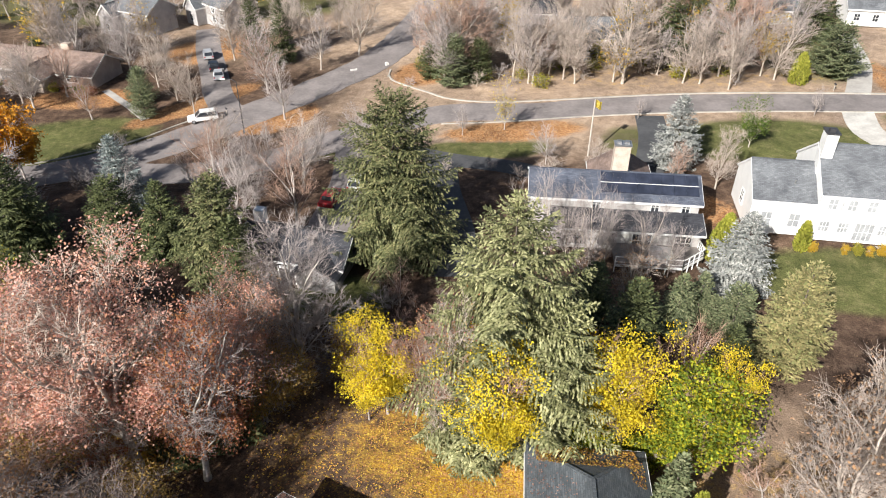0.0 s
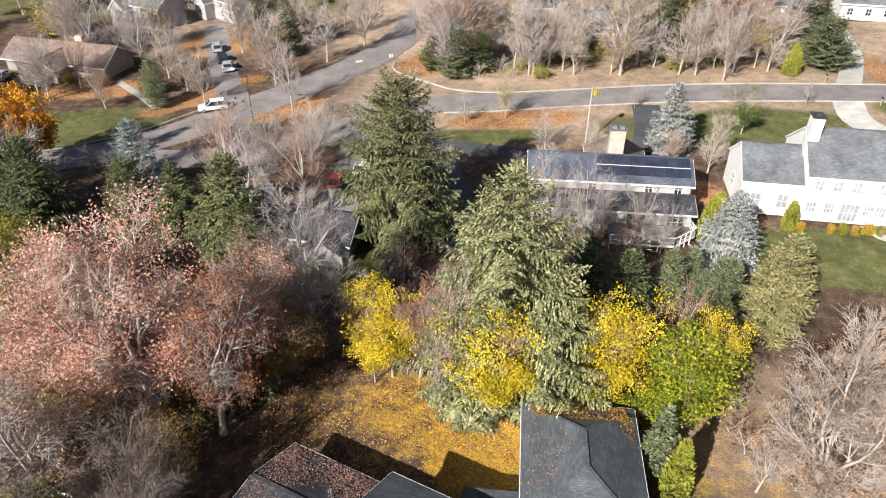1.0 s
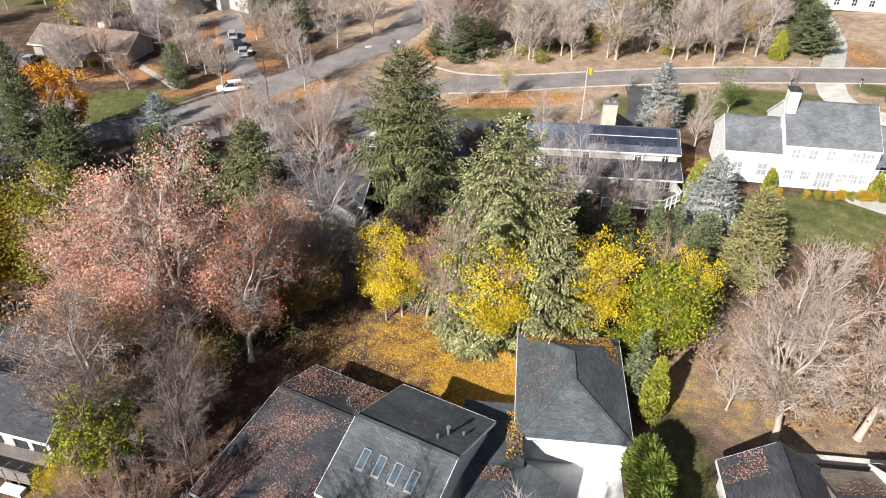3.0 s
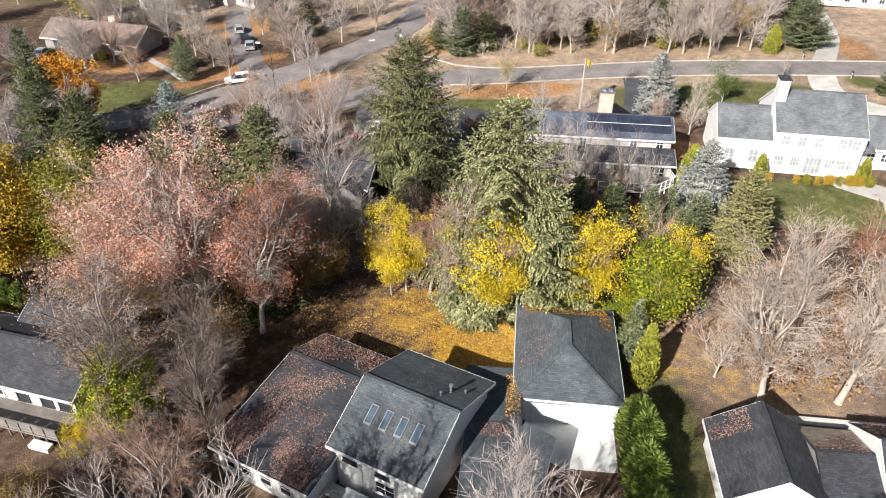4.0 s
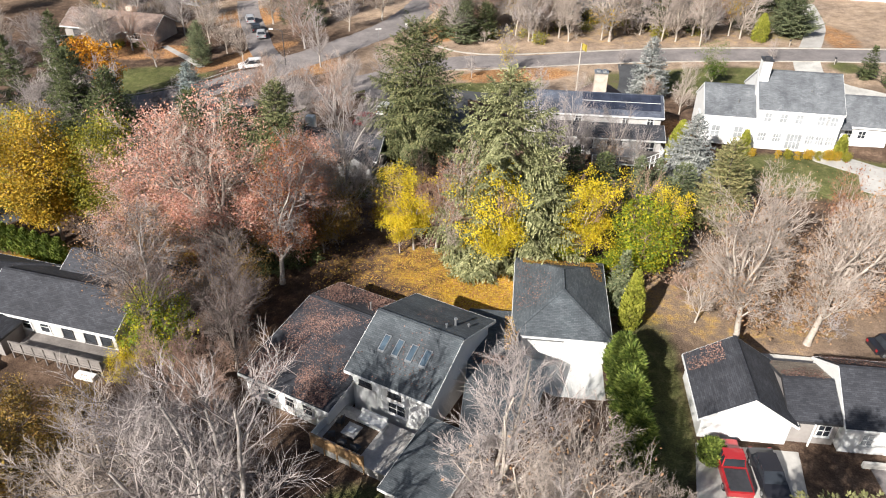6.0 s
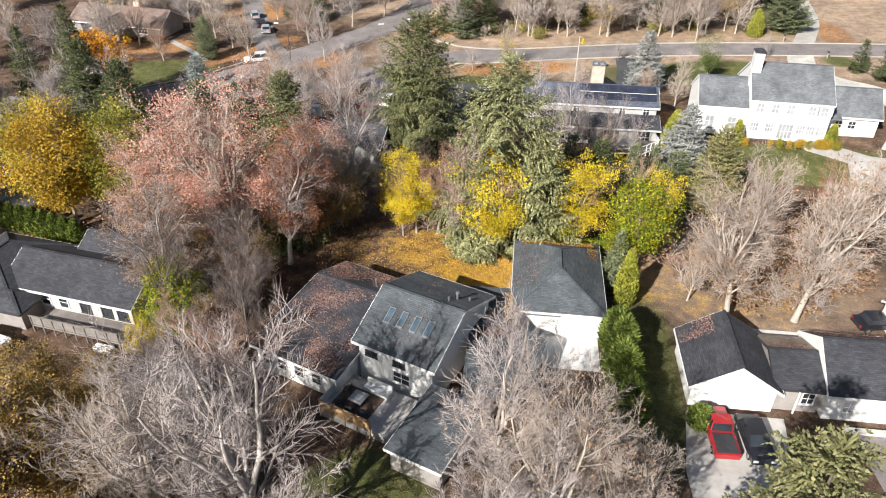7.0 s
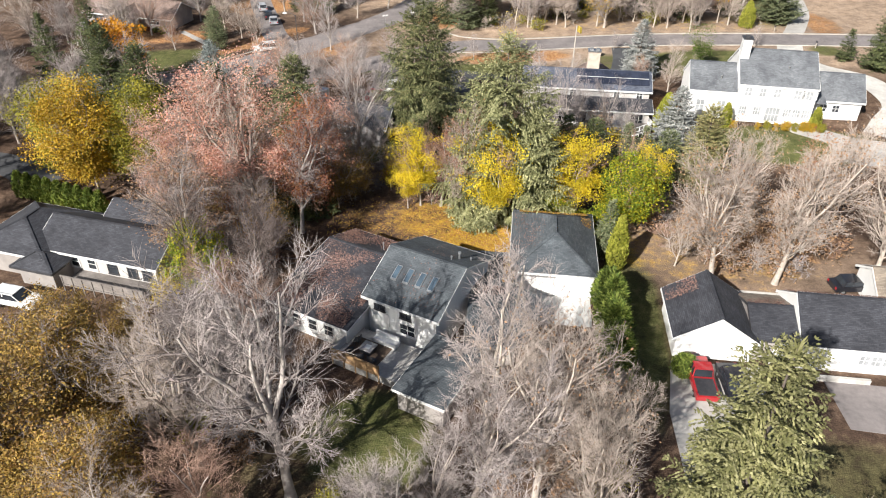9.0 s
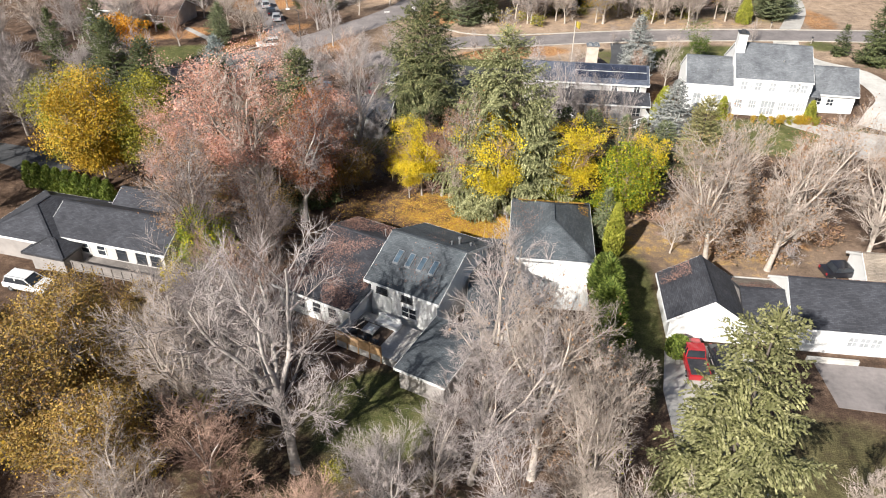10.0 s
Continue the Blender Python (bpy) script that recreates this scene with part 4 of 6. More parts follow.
def deciduous(seed, h, r0, spread, clear, counts, forks=4, lean=0.0, twig=0.012):
    """Grows a broad-crowned tree. Gives the meshes' lists of trunk and twigs, and the twig ends."""
    rnd = random.Random(seed)
    TV, TF, BV, BF, ends = [], [], [], [], []
    depth = len(counts)

    def rand_dir():
        return Vector((rnd.gauss(0, 1), rnd.gauss(0, 1), rnd.gauss(0, 1))).normalized()

    def rec(p, d, length, r, level):
        if level == depth:
            d = (d + rand_dir() * 0.2 + Vector((0, 0, 0.2))).normalized()
            u = d.orthogonal().normalized() * r
            v = d.cross(u)
            tip = p + d * length
            base = len(BV)
            BV.extend((p + u, p - u * 0.5 + v * 0.87, p - u * 0.5 - v * 0.87, tip))
            BF.extend(((base, base + 1, base + 3), (base + 1, base + 2, base + 3), (base + 2, base, base + 3)))
            ends.append((tip, d))
            return
        n = (6, 6, 4, 3, 2)[min(level, 4)]
        r_end = max(twig * 0.5, r * (0.62, 0.32, 0.25)[min(level, 2)])
        pts, rad = [p.copy()], [r * (1.35 if level == 0 else 1.0)]
        for i in range(n):
            lift = 0.13 if level == 1 else (0.09 if level > 1 else 0.02)
            d = (d + rand_dir() * (0.08 if level == 0 else 0.17 if level == 1 else 0.13) + Vector((0, 0, lift))).normalized()
            p = p + d * (length / n)
            pts.append(p.copy())
            rad.append(r + (r_end - r) * (i + 1) / n)
        add_tube(*((TV, TF) if level < 2 else (BV, BF)), pts, rad, (7, 5, 4, 3, 3)[min(level, 4)])
        kids = counts[level]
        for k in range(kids):
            if level == 0:
                f = 1.0 if k < forks else clear + (1 - clear) * rnd.random()
            else:
                f = 0.22 + 0.78 * (k + rnd.random()) / kids
            x = f * n
            i = min(n - 1, int(x))
            q = pts[i].lerp(pts[i + 1], x - i)
            axis = (pts[i + 1] - pts[i]).normalized()
            side = axis.cross(rand_dir()).normalized()
            if level == 0:
                a = math.tau * (k + rnd.uniform(-0.3, 0.3)) / max(1, forks if k < forks else kids - forks)
                side = Vector((math.cos(a), math.sin(a), 0))
                ang = rnd.uniform(0.25, 0.6) if k < forks else rnd.uniform(0.7, 1.15)
                ang *= spread
                ln = h * (rnd.uniform(0.5, 0.68) if k < forks else rnd.uniform(0.26, 0.44))
                rr = r * (0.56 if k < forks else 0.3)
            else:
                ang = rnd.uniform(0.45, 1.05)
                ln = length * rnd.uniform(0.36, 0.6) * (1.15 - 0.45 * f)
                rr = max(twig, (r + (r_end - r) * f) * (rnd.uniform(0.4, 0.58) if level == 1 else rnd.uniform(0.3, 0.48)))
                if level == depth - 1:
                    ln *= 1.6
            rec(q, (axis * math.cos(ang) + side * math.sin(ang)).normalized(), ln, rr, level + 1)

    rec(Vector((0, 0, -0.2)), Vector((lean, 0, 1)).normalized(), h * 0.42, r0, 0)
    top = max(p.z for p, d in ends)
    k = h / top
    return [v * k for v in TV], TF, [v * k for v in BV], BF, [(p * k, d) for p, d in ends]


def leaf_quads(ends, per, size, spread, seed, keep=lambda p: True):
    """Leaf sprays at the twig ends: those of one twig share a slant, so that clumps catch the light together."""
    rnd = random.Random(seed)
    V, F = [], []
    for p, d in ends:
        if not keep(p):
            continue
        slant = Vector((rnd.gauss(0, 0.6), rnd.gauss(0, 0.6), rnd.gauss(0.5, 0.4)))
        for _ in range(per if isinstance(per, int) else int(per + rnd.random())):
            c = p + Vector((rnd.gauss(0, spread), rnd.gauss(0, spread), rnd.gauss(-0.3, 0.8) * spread))
            n = (slant + Vector((rnd.gauss(0, 0.45), rnd.gauss(0, 0.45), rnd.gauss(0, 0.45)))).normalized()
            u = n.orthogonal().normalized()
            w = rnd.uniform(0, math.tau)
            u = (u * math.cos(w) + n.cross(u) * math.sin(w)).normalized()
            v = n.cross(u)
            s = size * rnd.uniform(0.6, 1.35)
            k = len(V)
            V += [c - u * s, c - v * s * 0.6 - n * s * 0.2, c + u * s, c + v * s * 0.6 + n * s * 0.1]
            F.append((k, k + 1, k + 2, k + 3))
    return V, F


def spruce(seed, h, r, droop=0.35, ragged=0.25, power=0.8, spray=0.5, skirt=0.04, full=1.0):
    """A conifer: a trunk with whorls of boughs; each bough is a drooping, feathered pad of side branchlets with hanging sprays."""
    rnd = random.Random(seed)
    TV, TF, V, F = [], [], [], []
    add_tube(TV, TF, [Vector((0, 0, -0.2)), Vector((0, 0, h * 0.5)), Vector((0, 0, h * 0.97))], [h * 0.017, h * 0.01, 0.02], 7)
    up = Vector((0, 0, 1))

    def kite(a, d, n, ln, w):
        s = d.cross(n).normalized() * w
        k = len(V)
        V.extend((a, a + d * ln * 0.45 + s, a + d * ln, a + d * ln * 0.45 - s))
        F.append((k, k + 1, k + 2, k + 3))

    def wild(amount):
        return Vector((rnd.uniform(-amount, amount), rnd.uniform(-amount, amount), rnd.uniform(-amount, amount)))

    z, az = h * skirt, 0.0
    whorl = max(0.26, 0.024 * h)
    grain = 0.16 + 0.3 * spray
    while z < h * 0.975:
        f = 1 - z / h
        reach = r * min(1.0, 1.8 * (z / h - skirt) + 0.7) * (f ** power)
        for _ in range(6 if f > 0.35 else 5):
            az += math.tau / 5.5 + rnd.uniform(-0.35, 0.35)
            out = Vector((math.cos(az), math.sin(az), 0))
            lobe = noise.noise(Vector((out.x * 1.1 + seed, out.y * 1.1, z * 0.28)))
            ln = max(0.35, reach * (1 + rnd.uniform(-ragged, ragged * 0.45) + 0.3 * lobe))
            side = Vector((-out.y, out.x, 0))
            tilt = 0.75 * (1 - f) ** 2.2 - droop * (0.3 + 0.7 * f) + rnd.uniform(-0.16, 0.16)
            steps = max(3, int(ln / (0.12 + 0.35 * grain)))
            p = Vector((0, 0, max(0.3, z + rnd.uniform(-0.5, 0.5) * whorl)))
            for i in range(steps):
                t = (i + 1) / steps
                d = (out + up * (tilt - 0.25 * t + 0.6 * t * t) + side * 0.12 * math.sin(t * 5 + az)).normalized()
                p = p + d * (ln / steps)
                if t < 0.25 and ln > 1.5 and rnd.random() < 0.7:
                    continue
                wide = 0.3 * full * ln * (math.sin(math.pi * min(1.0, 0.15 + 0.85 * t)) ** 0.8) + 0.16
                for s in (-1, 1):
                    if rnd.random() < 0.12:
                        continue
                    dd = (d * 0.75 + side * s * rnd.uniform(0.6, 1.1) - up * rnd.uniform(0.05, 0.15 + 0.5 * droop)).normalized()
                    q = p.copy()
                    n = max(1, round(wide * rnd.uniform(0.65, 1.2) / (grain * 0.8)))
                    for j in range(n):
                        kite(q, (dd + wild(0.22)).normalized(), up + wild(0.55), grain * rnd.uniform(0.85, 1.35), grain * rnd.uniform(0.2, 0.32) * full)
                        if rnd.random() < 0.5:
                            kite(q, (dd * 0.5 - up * rnd.uniform(0.5, 1.1) + wild(0.25)).normalized(), out + wild(0.6), grain * rnd.uniform(0.6, 1.0) * (0.6 + droop), grain * 0.24 * full)
                        q = q + dd * grain * 0.8
                        dd = (dd - up * (0.1 + 0.22 * droop)).normalized()
            kite(p, (d + up * 0.15).normalized(), up, grain, grain * 0.2)
        z += whorl * (1.0 if f > 0.25 else 0.75)
    for k in range(12):
        a = k * math.tau / 5
        kite(Vector((0, 0, h * (0.93 + 0.004 * k))), Vector((0.4 * math.cos(a), 0.4 * math.sin(a), 1)).normalized(), Vector((math.cos(a + 1), math.sin(a + 1), 0)), 0.04 * h, 0.07)
    return TV, TF, V, F


def thuja(seed, h, r, count, pointed=1.0, shaggy=0.0):
    """A clipped-looking column of upright sprays."""
    rnd = random.Random(seed)
    TV, TF, V, F = [], [], [], []
    add_tube(TV, TF, [Vector((0, 0, -0.2)), Vector((0, 0, h * 0.9))], [0.09, 0.03], 6)
    for _ in range(count):
        t = rnd.random() ** 0.85
        z = 0.02 * h + t * h * 0.93
        rr = r * (math.sin(math.pi * min(1.0, 0.22 + 0.78 * t)) ** 0.6) * (1 - 0.35 * t * pointed)
        a = rnd.uniform(0, math.tau)
        rr *= rnd.uniform(0.6, 1.05 + 0.25 * shaggy) * (1 + 0.14 * noise.noise(Vector((math.cos(a) * 2, math.sin(a) * 2, z * 1.1 + seed))))
        out = Vector((math.cos(a), math.sin(a), 0))
        p = out * rr + Vector((0, 0, z))
        d = (out * rnd.uniform(0.2, 0.7 + shaggy) + Vector((rnd.uniform(-0.35, 0.35), rnd.uniform(-0.35, 0.35), 1 - 0.5 * shaggy * rnd.random()))).normalized()
        n = (out + Vector((rnd.uniform(-0.8, 0.8), rnd.uniform(-0.8, 0.8), 0.3))).normalized()
        ln, w = rnd.uniform(0.22, 0.5) * (1 + 0.7 * shaggy), rnd.uniform(0.05, 0.12)
        s = d.cross(n).normalized() * w
        k = len(V)
        V += [p, p + d * ln * 0.45 + s, p + d * ln, p + d * ln * 0.45 - s]
        F.append((k, k + 1, k + 2, k + 3))
    return TV, TF, V, F


MESHES = {}


def keep_mesh(key, name, V, F, material, smooth=False):
    MESHES[key] = mesh_of(name, V, F, material, smooth)
    return MESHES[key]


def plant(name, x, y, h, rot, pieces, model_h, label, category="tree", group="", wide=1.0):
    """Sets a plant on the land: pieces are (part name, mesh) pairs, grown model_h metres high."""
    ob = thing(name, x, y, land(x, y) - 0.05, rot, label, category, group)
    s = h / model_h
    ob.scale = (s * wide, s * wide, s)
    for n, me in pieces:
        part(n, me, None, ob)
    return ob


BARE = []
for seed, r0, spr, clear, counts, forks in ((11, 0.34, 0.85, 0.42, (12, 8, 8, 8), 4), (12, 0.28, 0.78, 0.38, (11, 8, 8, 8), 3), (13, 0.38, 1.0, 0.45, (13, 8, 8, 8), 5), (14, 0.24, 0.7, 0.3, (11, 8, 8, 8), 3)):
    BARE.append((deciduous(seed, 16.0, r0, spr, clear, counts, forks, 0.0, 0.0175), 16.0))
SLIM = []
for seed, r0, spr, clear, counts, forks in ((21, 0.2, 0.9, 0.28, (12, 9, 14), 4), (22, 0.17, 0.75, 0.25, (12, 9, 14), 3), (23, 0.22, 1.05, 0.25, (13, 9, 14), 5)):
    SLIM.append((deciduous(seed, 12.0, r0, spr, clear, counts, forks, 0.0, 0.018), 12.0))
FAR = []
for seed, spr in ((41, 0.9), (42, 0.75), (43, 1.05)):
    FAR.append((deciduous(seed, 12.0, 0.2, spr, 0.25, (13, 9, 11), 4, 0.0, 0.03), 12.0))
SHRUB = []
for seed in (31, 32):
    SHRUB.append((deciduous(seed, 3.0, 0.05, 1.5, 0.05, (9, 6, 9), 5, 0.0, 0.013), 3.0))
LOOKS = {"grey": (BARK_GREY, TWIG_GREY), "tan": (BARK_PALE, TWIG_TAN), "rust": (BARK_GREY, TWIG_RUST), "dark": (BARK_DARK, TWIG_DARK), "pale": (BARK_PALE, TWIG_GREY)}


def tree_pieces(pool, k, look_name):
    key = (id(pool), k, "wood", look_name)
    if key not in MESHES:
        (TV, TF, BV, BF, ends), h = pool[k]
        bark, twig = LOOKS[look_name]
        MESHES[key] = [("trunk", mesh_of("trunk", TV, TF, bark, True)), ("crown", mesh_of("crown", BV, BF, twig))]
    return list(MESHES[key])


def leaves_for(pool, k, per, size, spread, material, tag, low=0.0, gaps=-0.22):
    key = (id(pool), k, "leaves", tag)
    if key not in MESHES:
        (TV, TF, BV, BF, ends), h = pool[k]
        V, F = leaf_quads(ends, per, size, spread, k + 5, lambda p: p.z > low * h and noise.noise(p * 0.42 + Vector((k * 3.0, 0, 0))) > gaps)
        MESHES[key] = mesh_of("leaves", V, F, material)
    return ("leaves", MESHES[key])


def bare(x, y, h, k=0, look_name="grey", rot=0, label="bare grey-brown deciduous tree", wide=1.0, leaves=None, pool=None, group="bare trees"):
    pool = pool or BARE
    pieces = tree_pieces(pool, k, look_name)
    if leaves:
        pieces.append(leaves_for(pool, k, *leaves))
    return plant("tree", x, y, h, rot, pieces, pool[k][1], label, "tree", group, wide)


def conifer(x, y, h, r, seed, material, label, rot=0, wide=1.0, **how):
    key = ("spruce", seed, h, r)
    if key not in MESHES:
        TV, TF, V, F = spruce(seed, h, r, **how)
        MESHES[key] = (mesh_of("trunk", TV, TF, BARK_DARK, True), mesh_of("crown", V, F, material))
    return plant("conifer", x, y, h, rot, [("trunk", MESHES[key][0]), ("crown", MESHES[key][1])], h, label, "tree", "conifers", wide)


def column(x, y, h, r, seed, material, label, count=5000, pointed=1.0, rot=0, group="", shaggy=0.0):
    key = ("thuja", seed, h, r)
    if key not in MESHES:
        TV, TF, V, F = thuja(seed, h, r, count, pointed, shaggy)
        MESHES[key] = (mesh_of("trunk", TV, TF, BARK_DARK, True), mesh_of("crown", V, F, material))
    return plant("evergreen_shrub", x, y, h, rot, [("trunk", MESHES[key][0]), ("crown", MESHES[key][1])], h, label, "shrub", group)


def shrub(x, y, h, k=0, look_name="grey", rot=0, wide=1.3, leaves=None, label="bare twiggy shrub near the drive", group="shrubs"):
    return plant("shrub", x, y, h, rot, tree_pieces(SHRUB, k, look_name) + ([leaves_for(SHRUB, k, *leaves)] if leaves else []), 3.0, label, "shrub", group, wide)


rw_west = random.Random(19)
# conifers
DROOP = "tall green spruce with drooping boughs"
conifer(-3.0, 31.4, 21.2, 9.6, 101, NEEDLE, DROOP + " behind the garage", 20, droop=0.25, spray=0.5, ragged=0.28, power=0.6)
conifer(0.8, 30.0, 14.0, 6.2, 102, NEEDLE, DROOP + " in a clump", 80, droop=0.35, spray=0.5, ragged=0.25, power=0.6)
conifer(-5.2, 28.6, 11.5, 4.4, 103, NEEDLE, "green spruce skirt beside yellow leaves", 150, droop=0.4, spray=0.5, ragged=0.25, power=0.6)
conifer(-15.4, 55.8, 18.4, 8.6, 104, NEEDLE_MID, "dark green spruce beside the driveway", 40, droop=0.15, spray=0.6, ragged=0.35, power=0.5)
conifer(-32.6, 49.0, 12.0, 5.6, 105, NEEDLE_MID, "dark green spruce near the dark house", 10, droop=0.25, spray=0.75, power=0.6, ragged=0.4)
conifer(-40.5, 53.0, 9.0, 4.4, 106, NEEDLE_DARK, "small dark spruce beside the street", 10, droop=0.25, spray=0.6)
conifer(-50.0, 62.0, 10.2, 4.2, 107, NEEDLE_BLUE, "blue-green spruce by the street", 60, droop=0.15, spray=0.6, power=0.7)
conifer(17.8, 77.0, 9.9, 4.3, 108, NEEDLE_SILVER, "pale blue spruce behind the grey house", 0, droop=0.15, spray=0.6, power=0.7)
conifer(20.2, 52.0, 8.6, 4.0, 109, NEEDLE_SILVER, "silvery blue spruce between the houses", 30, droop=0.15, spray=0.6, power=0.65)
conifer(21.6, 40.6, 11.0, 3.8, 110, NEEDLE_TAN, "tan-green pine beside the lawn", 0, droop=-0.1, spray=0.6, power=0.5)
conifer(12.8, 44.6, 6.3, 2.6, 111, NEEDLE_TEAL, "small blue-green spruce near the deck", 0, droop=0.15, spray=0.5, power=0.65)
conifer(17.9, 44.2, 5.8, 2.8, 112, NEEDLE_TEAL, "small bushy blue-green pine", 0, droop=-0.1, spray=0.5, power=0.5)
conifer(15.4, 47.0, 5.0, 2.4, 113, NEEDLE_TEAL, "small green conifer in shade", 0, droop=0.1, spray=0.45)
conifer(-67.6, 60.0, 17.8, 5.6, 114, NEEDLE_DARK, "tall dark spruce by the street", 0, droop=0.25, spray=0.75)
conifer(-73.5, 57.0, 15.0, 4.2, 115, NEEDLE_DARK, "dark spruce by the street", 90, droop=0.3, spray=0.75)
conifer(13.0, -13.6, 20.6, 6.6, 116, NEEDLE_LIT, "large yellow-green spruce beside the driveway", 15, droop=0.12, spray=0.26, ragged=0.4, power=0.62, full=1.2)
conifer(51, 128.7, 14, 5.5, 117, NEEDLE_DARK, "dark spruce before white houses", 0, droop=0.2, spray=0.9)
conifer(48.5, 110.0, 8.0, 5.6, 118, NEEDLE_TEAL, "broad rounded green pine across the street", 0, droop=-0.1, spray=0.7, power=0.45)
conifer(54.3, 86.8, 5.4, 2.2, 119, NEEDLE_DARK, "small green spruce near the street", 0, droop=0.1, spray=0.5)
conifer(58.5, 82.0, 14.0, 4.4, 120, NEEDLE_DARK, "tall dark green spruce near the street", 0, droop=0.25, spray=0.75)
conifer(-13.6, 106.2, 8.4, 4.0, 121, NEEDLE_TEAL, "broad green yew-like conifer by the corner", 0, droop=-0.1, spray=0.6, power=0.45)
conifer(-9.6, 108.4, 7.0, 3.6, 122, NEEDLE_DARK, "dark green bushy conifer near the corner", 0, droop=-0.1, spray=0.6, power=0.5)
conifer(-18.0, 110.0, 6.0, 3.0, 123, NEEDLE_DARK, "green conifer beside the kerb", 0, droop=-0.1, spray=0.6, power=0.5)
for k, (x, y, h) in enumerate(((22.5, 114, 17), (27, 117, 15), (16.5, 117, 16), (31.5, 113, 12))):
    conifer(x, y, h, 4.4, 124 + k, NEEDLE_DARK, "tall dark pine among bare trees", 0, droop=0.2, spray=0.9, skirt=0.12)
conifer(-53.5, 122, 13, 3.6, 130, NEEDLE_DARK, "dark spruce beside the far driveway", 0, droop=0.2, spray=0.8)
conifer(-47.0, 119, 12, 3.4, 130, NEEDLE_DARK, "dark spruce beside the street", 70, droop=0.2, spray=0.8)
conifer(-100, 128, 12, 4.5, 131, NEEDLE_DARK, "dark green spruce by the ranch house", 0, droop=0.2, spray=0.8)
conifer(-62.0, 92.5, 8.5, 2.6, 132, NEEDLE_TEAL, "green juniper by the garden path", 0, droop=-0.15, spray=0.5, power=0.5)
conifer(-65.5, 99.0, 5.5, 3.0, 133, NEEDLE_TEAL, "rounded green shrub by the path", 0, droop=-0.1, spray=0.5, power=0.4)
conifer(8.9, 23.6, 6.8, 2.1, 134, NEEDLE_TEAL, "blue-green spruce beside the garage", 0, droop=0.15, spray=0.45)
column(9.7, 20.8, 6.8, 1.05, 201, THUJA_LIT, "slender bright green arborvitae beside the garage", 5200)
for k in range(10):
    column(8.35 + 0.12 * (k % 3), 14.6 - k * 1.15, 4.3 + 0.5 * ((k * 7) % 3) - 0.1 * k, 1.05, 202 + k % 3, THUJA, "bright green arborvitae in a hedge row", 3800, 0.8, k * 70, "hedge row", 1.0)
column(19.4, 55.8, 6.4, 1.7, 206, THUJA_LIT, "yellow-green upright yew between the houses", 4500)
column(42.1, 106.2, 5.3, 1.6, 207, THUJA_LIT, "yellow-green cone-shaped evergreen across the street", 3500)
column(28.6, 58.9, 3.8, 0.8, 208, THUJA_LIT, "narrow yellow-green evergreen by the white wall", 1800)
column(41.2, 59.2, 3.4, 0.8, 208, THUJA_LIT, "narrow yellow-green evergreen by the white wall", 1800)
column(14.4, 5.8, 1.9, 1.1, 209, THUJA, "rounded dark green shrub at the garage corner", 2200, 0.2)
for k in range(9):
    column(-60.5 + k * 1.5, 27.0 - 0.4 * k, 3.4, 0.9, 210, THUJA, "dark green evergreen in a row", 1500, 0.8, k * 50, "evergreen row")

# coloured maples
bare(-28.8, 22.4, 21.9, 2, "tan", 40, "large maple with pink and rust autumn leaves", 1.08, (7, 0.07, 0.3, LEAF_PINK, "pink", 0.4, -0.22))
bare(-33.5, 15.0, 16.5, 0, "grey", 130, "half-bare maple with rust leaves", 1.15, (1.5, 0.08, 0.3, LEAF_TAN, "tan", 0.25))
bare(-24.8, 23.6, 17.6, 0, "grey", 200, "maple with thin rust-red leaves", 0.95, (3, 0.085, 0.28, LEAF_RUST, "rust", 0.35, -0.2))
bare(-37.0, 21.5, 14.5, 1, "tan", 20, "maple with pink-brown leaves", 1.2, (7, 0.07, 0.3, LEAF_PINK, "pink", 0.4, -0.22))
bare(-25.0, 28.0, 15.0, 1, "grey", 300, "maple with pink and orange leaves", 1.1, (7, 0.07, 0.3, LEAF_PINK, "pink", 0.4, -0.22))
bare(-20.6, 35.4, 18.8, 3, "grey", 10, "large bare tree with a grey trunk", 1.1)
bare(-7.4, 28.4, 15.0, 3, "tan", 120, "slender tree with rust twigs and a pale trunk", 0.85, (0.4, 0.09, 0.3, LEAF_RUST, "fewrust", 0.4))
bare(-10.0, 31.6, 14.0, 1, "rust", 210, "twiggy rust-brown tree at the lawn edge", 0.9, (0.4, 0.09, 0.3, LEAF_RUST, "fewrust", 0.4))
bare(-12.4, 31.4, 10.0, 0, "rust", 60, "young tree with bright yellow leaves", 1.0, (22, 0.092, 0.36, LEAF_YELLOW, "yellow", 0.36, -0.1), SLIM)
bare(-13.8, 30.6, 6.5, 2, "rust", 200, "low spreading tree with yellow leaves", 0.9, (22, 0.092, 0.36, LEAF_YELLOW, "yellow", 0.36, -0.1), SLIM)
bare(-16.6, 34.6, 6.0, 1, "rust", 160, "small yellow-leaved understorey tree", 1.0, (2, 0.14, 0.45, LEAF_GOLD, "thingold", 0.1), SLIM)
bare(-3.2, 27.2, 12.4, 0, "rust", 10, "tree with bright yellow leaves before the spruce", 0.95, (22, 0.092, 0.36, LEAF_YELLOW, "yellow", 0.36, -0.1), SLIM)
bare(5.0, 30.0, 12.0, 0, "rust", 200, "tree with bright yellow leaves", 0.95, (22, 0.092, 0.36, LEAF_YELLOW, "yellow", 0.36, -0.1), SLIM)
bare(3.2, 27.9, 5.0, 2, "rust", 100, "low shrub with yellow-green leaves behind the garage", 1.1, (16, 0.13, 0.36, LEAF_LIME, "lime", 0.03, -0.4), SLIM)
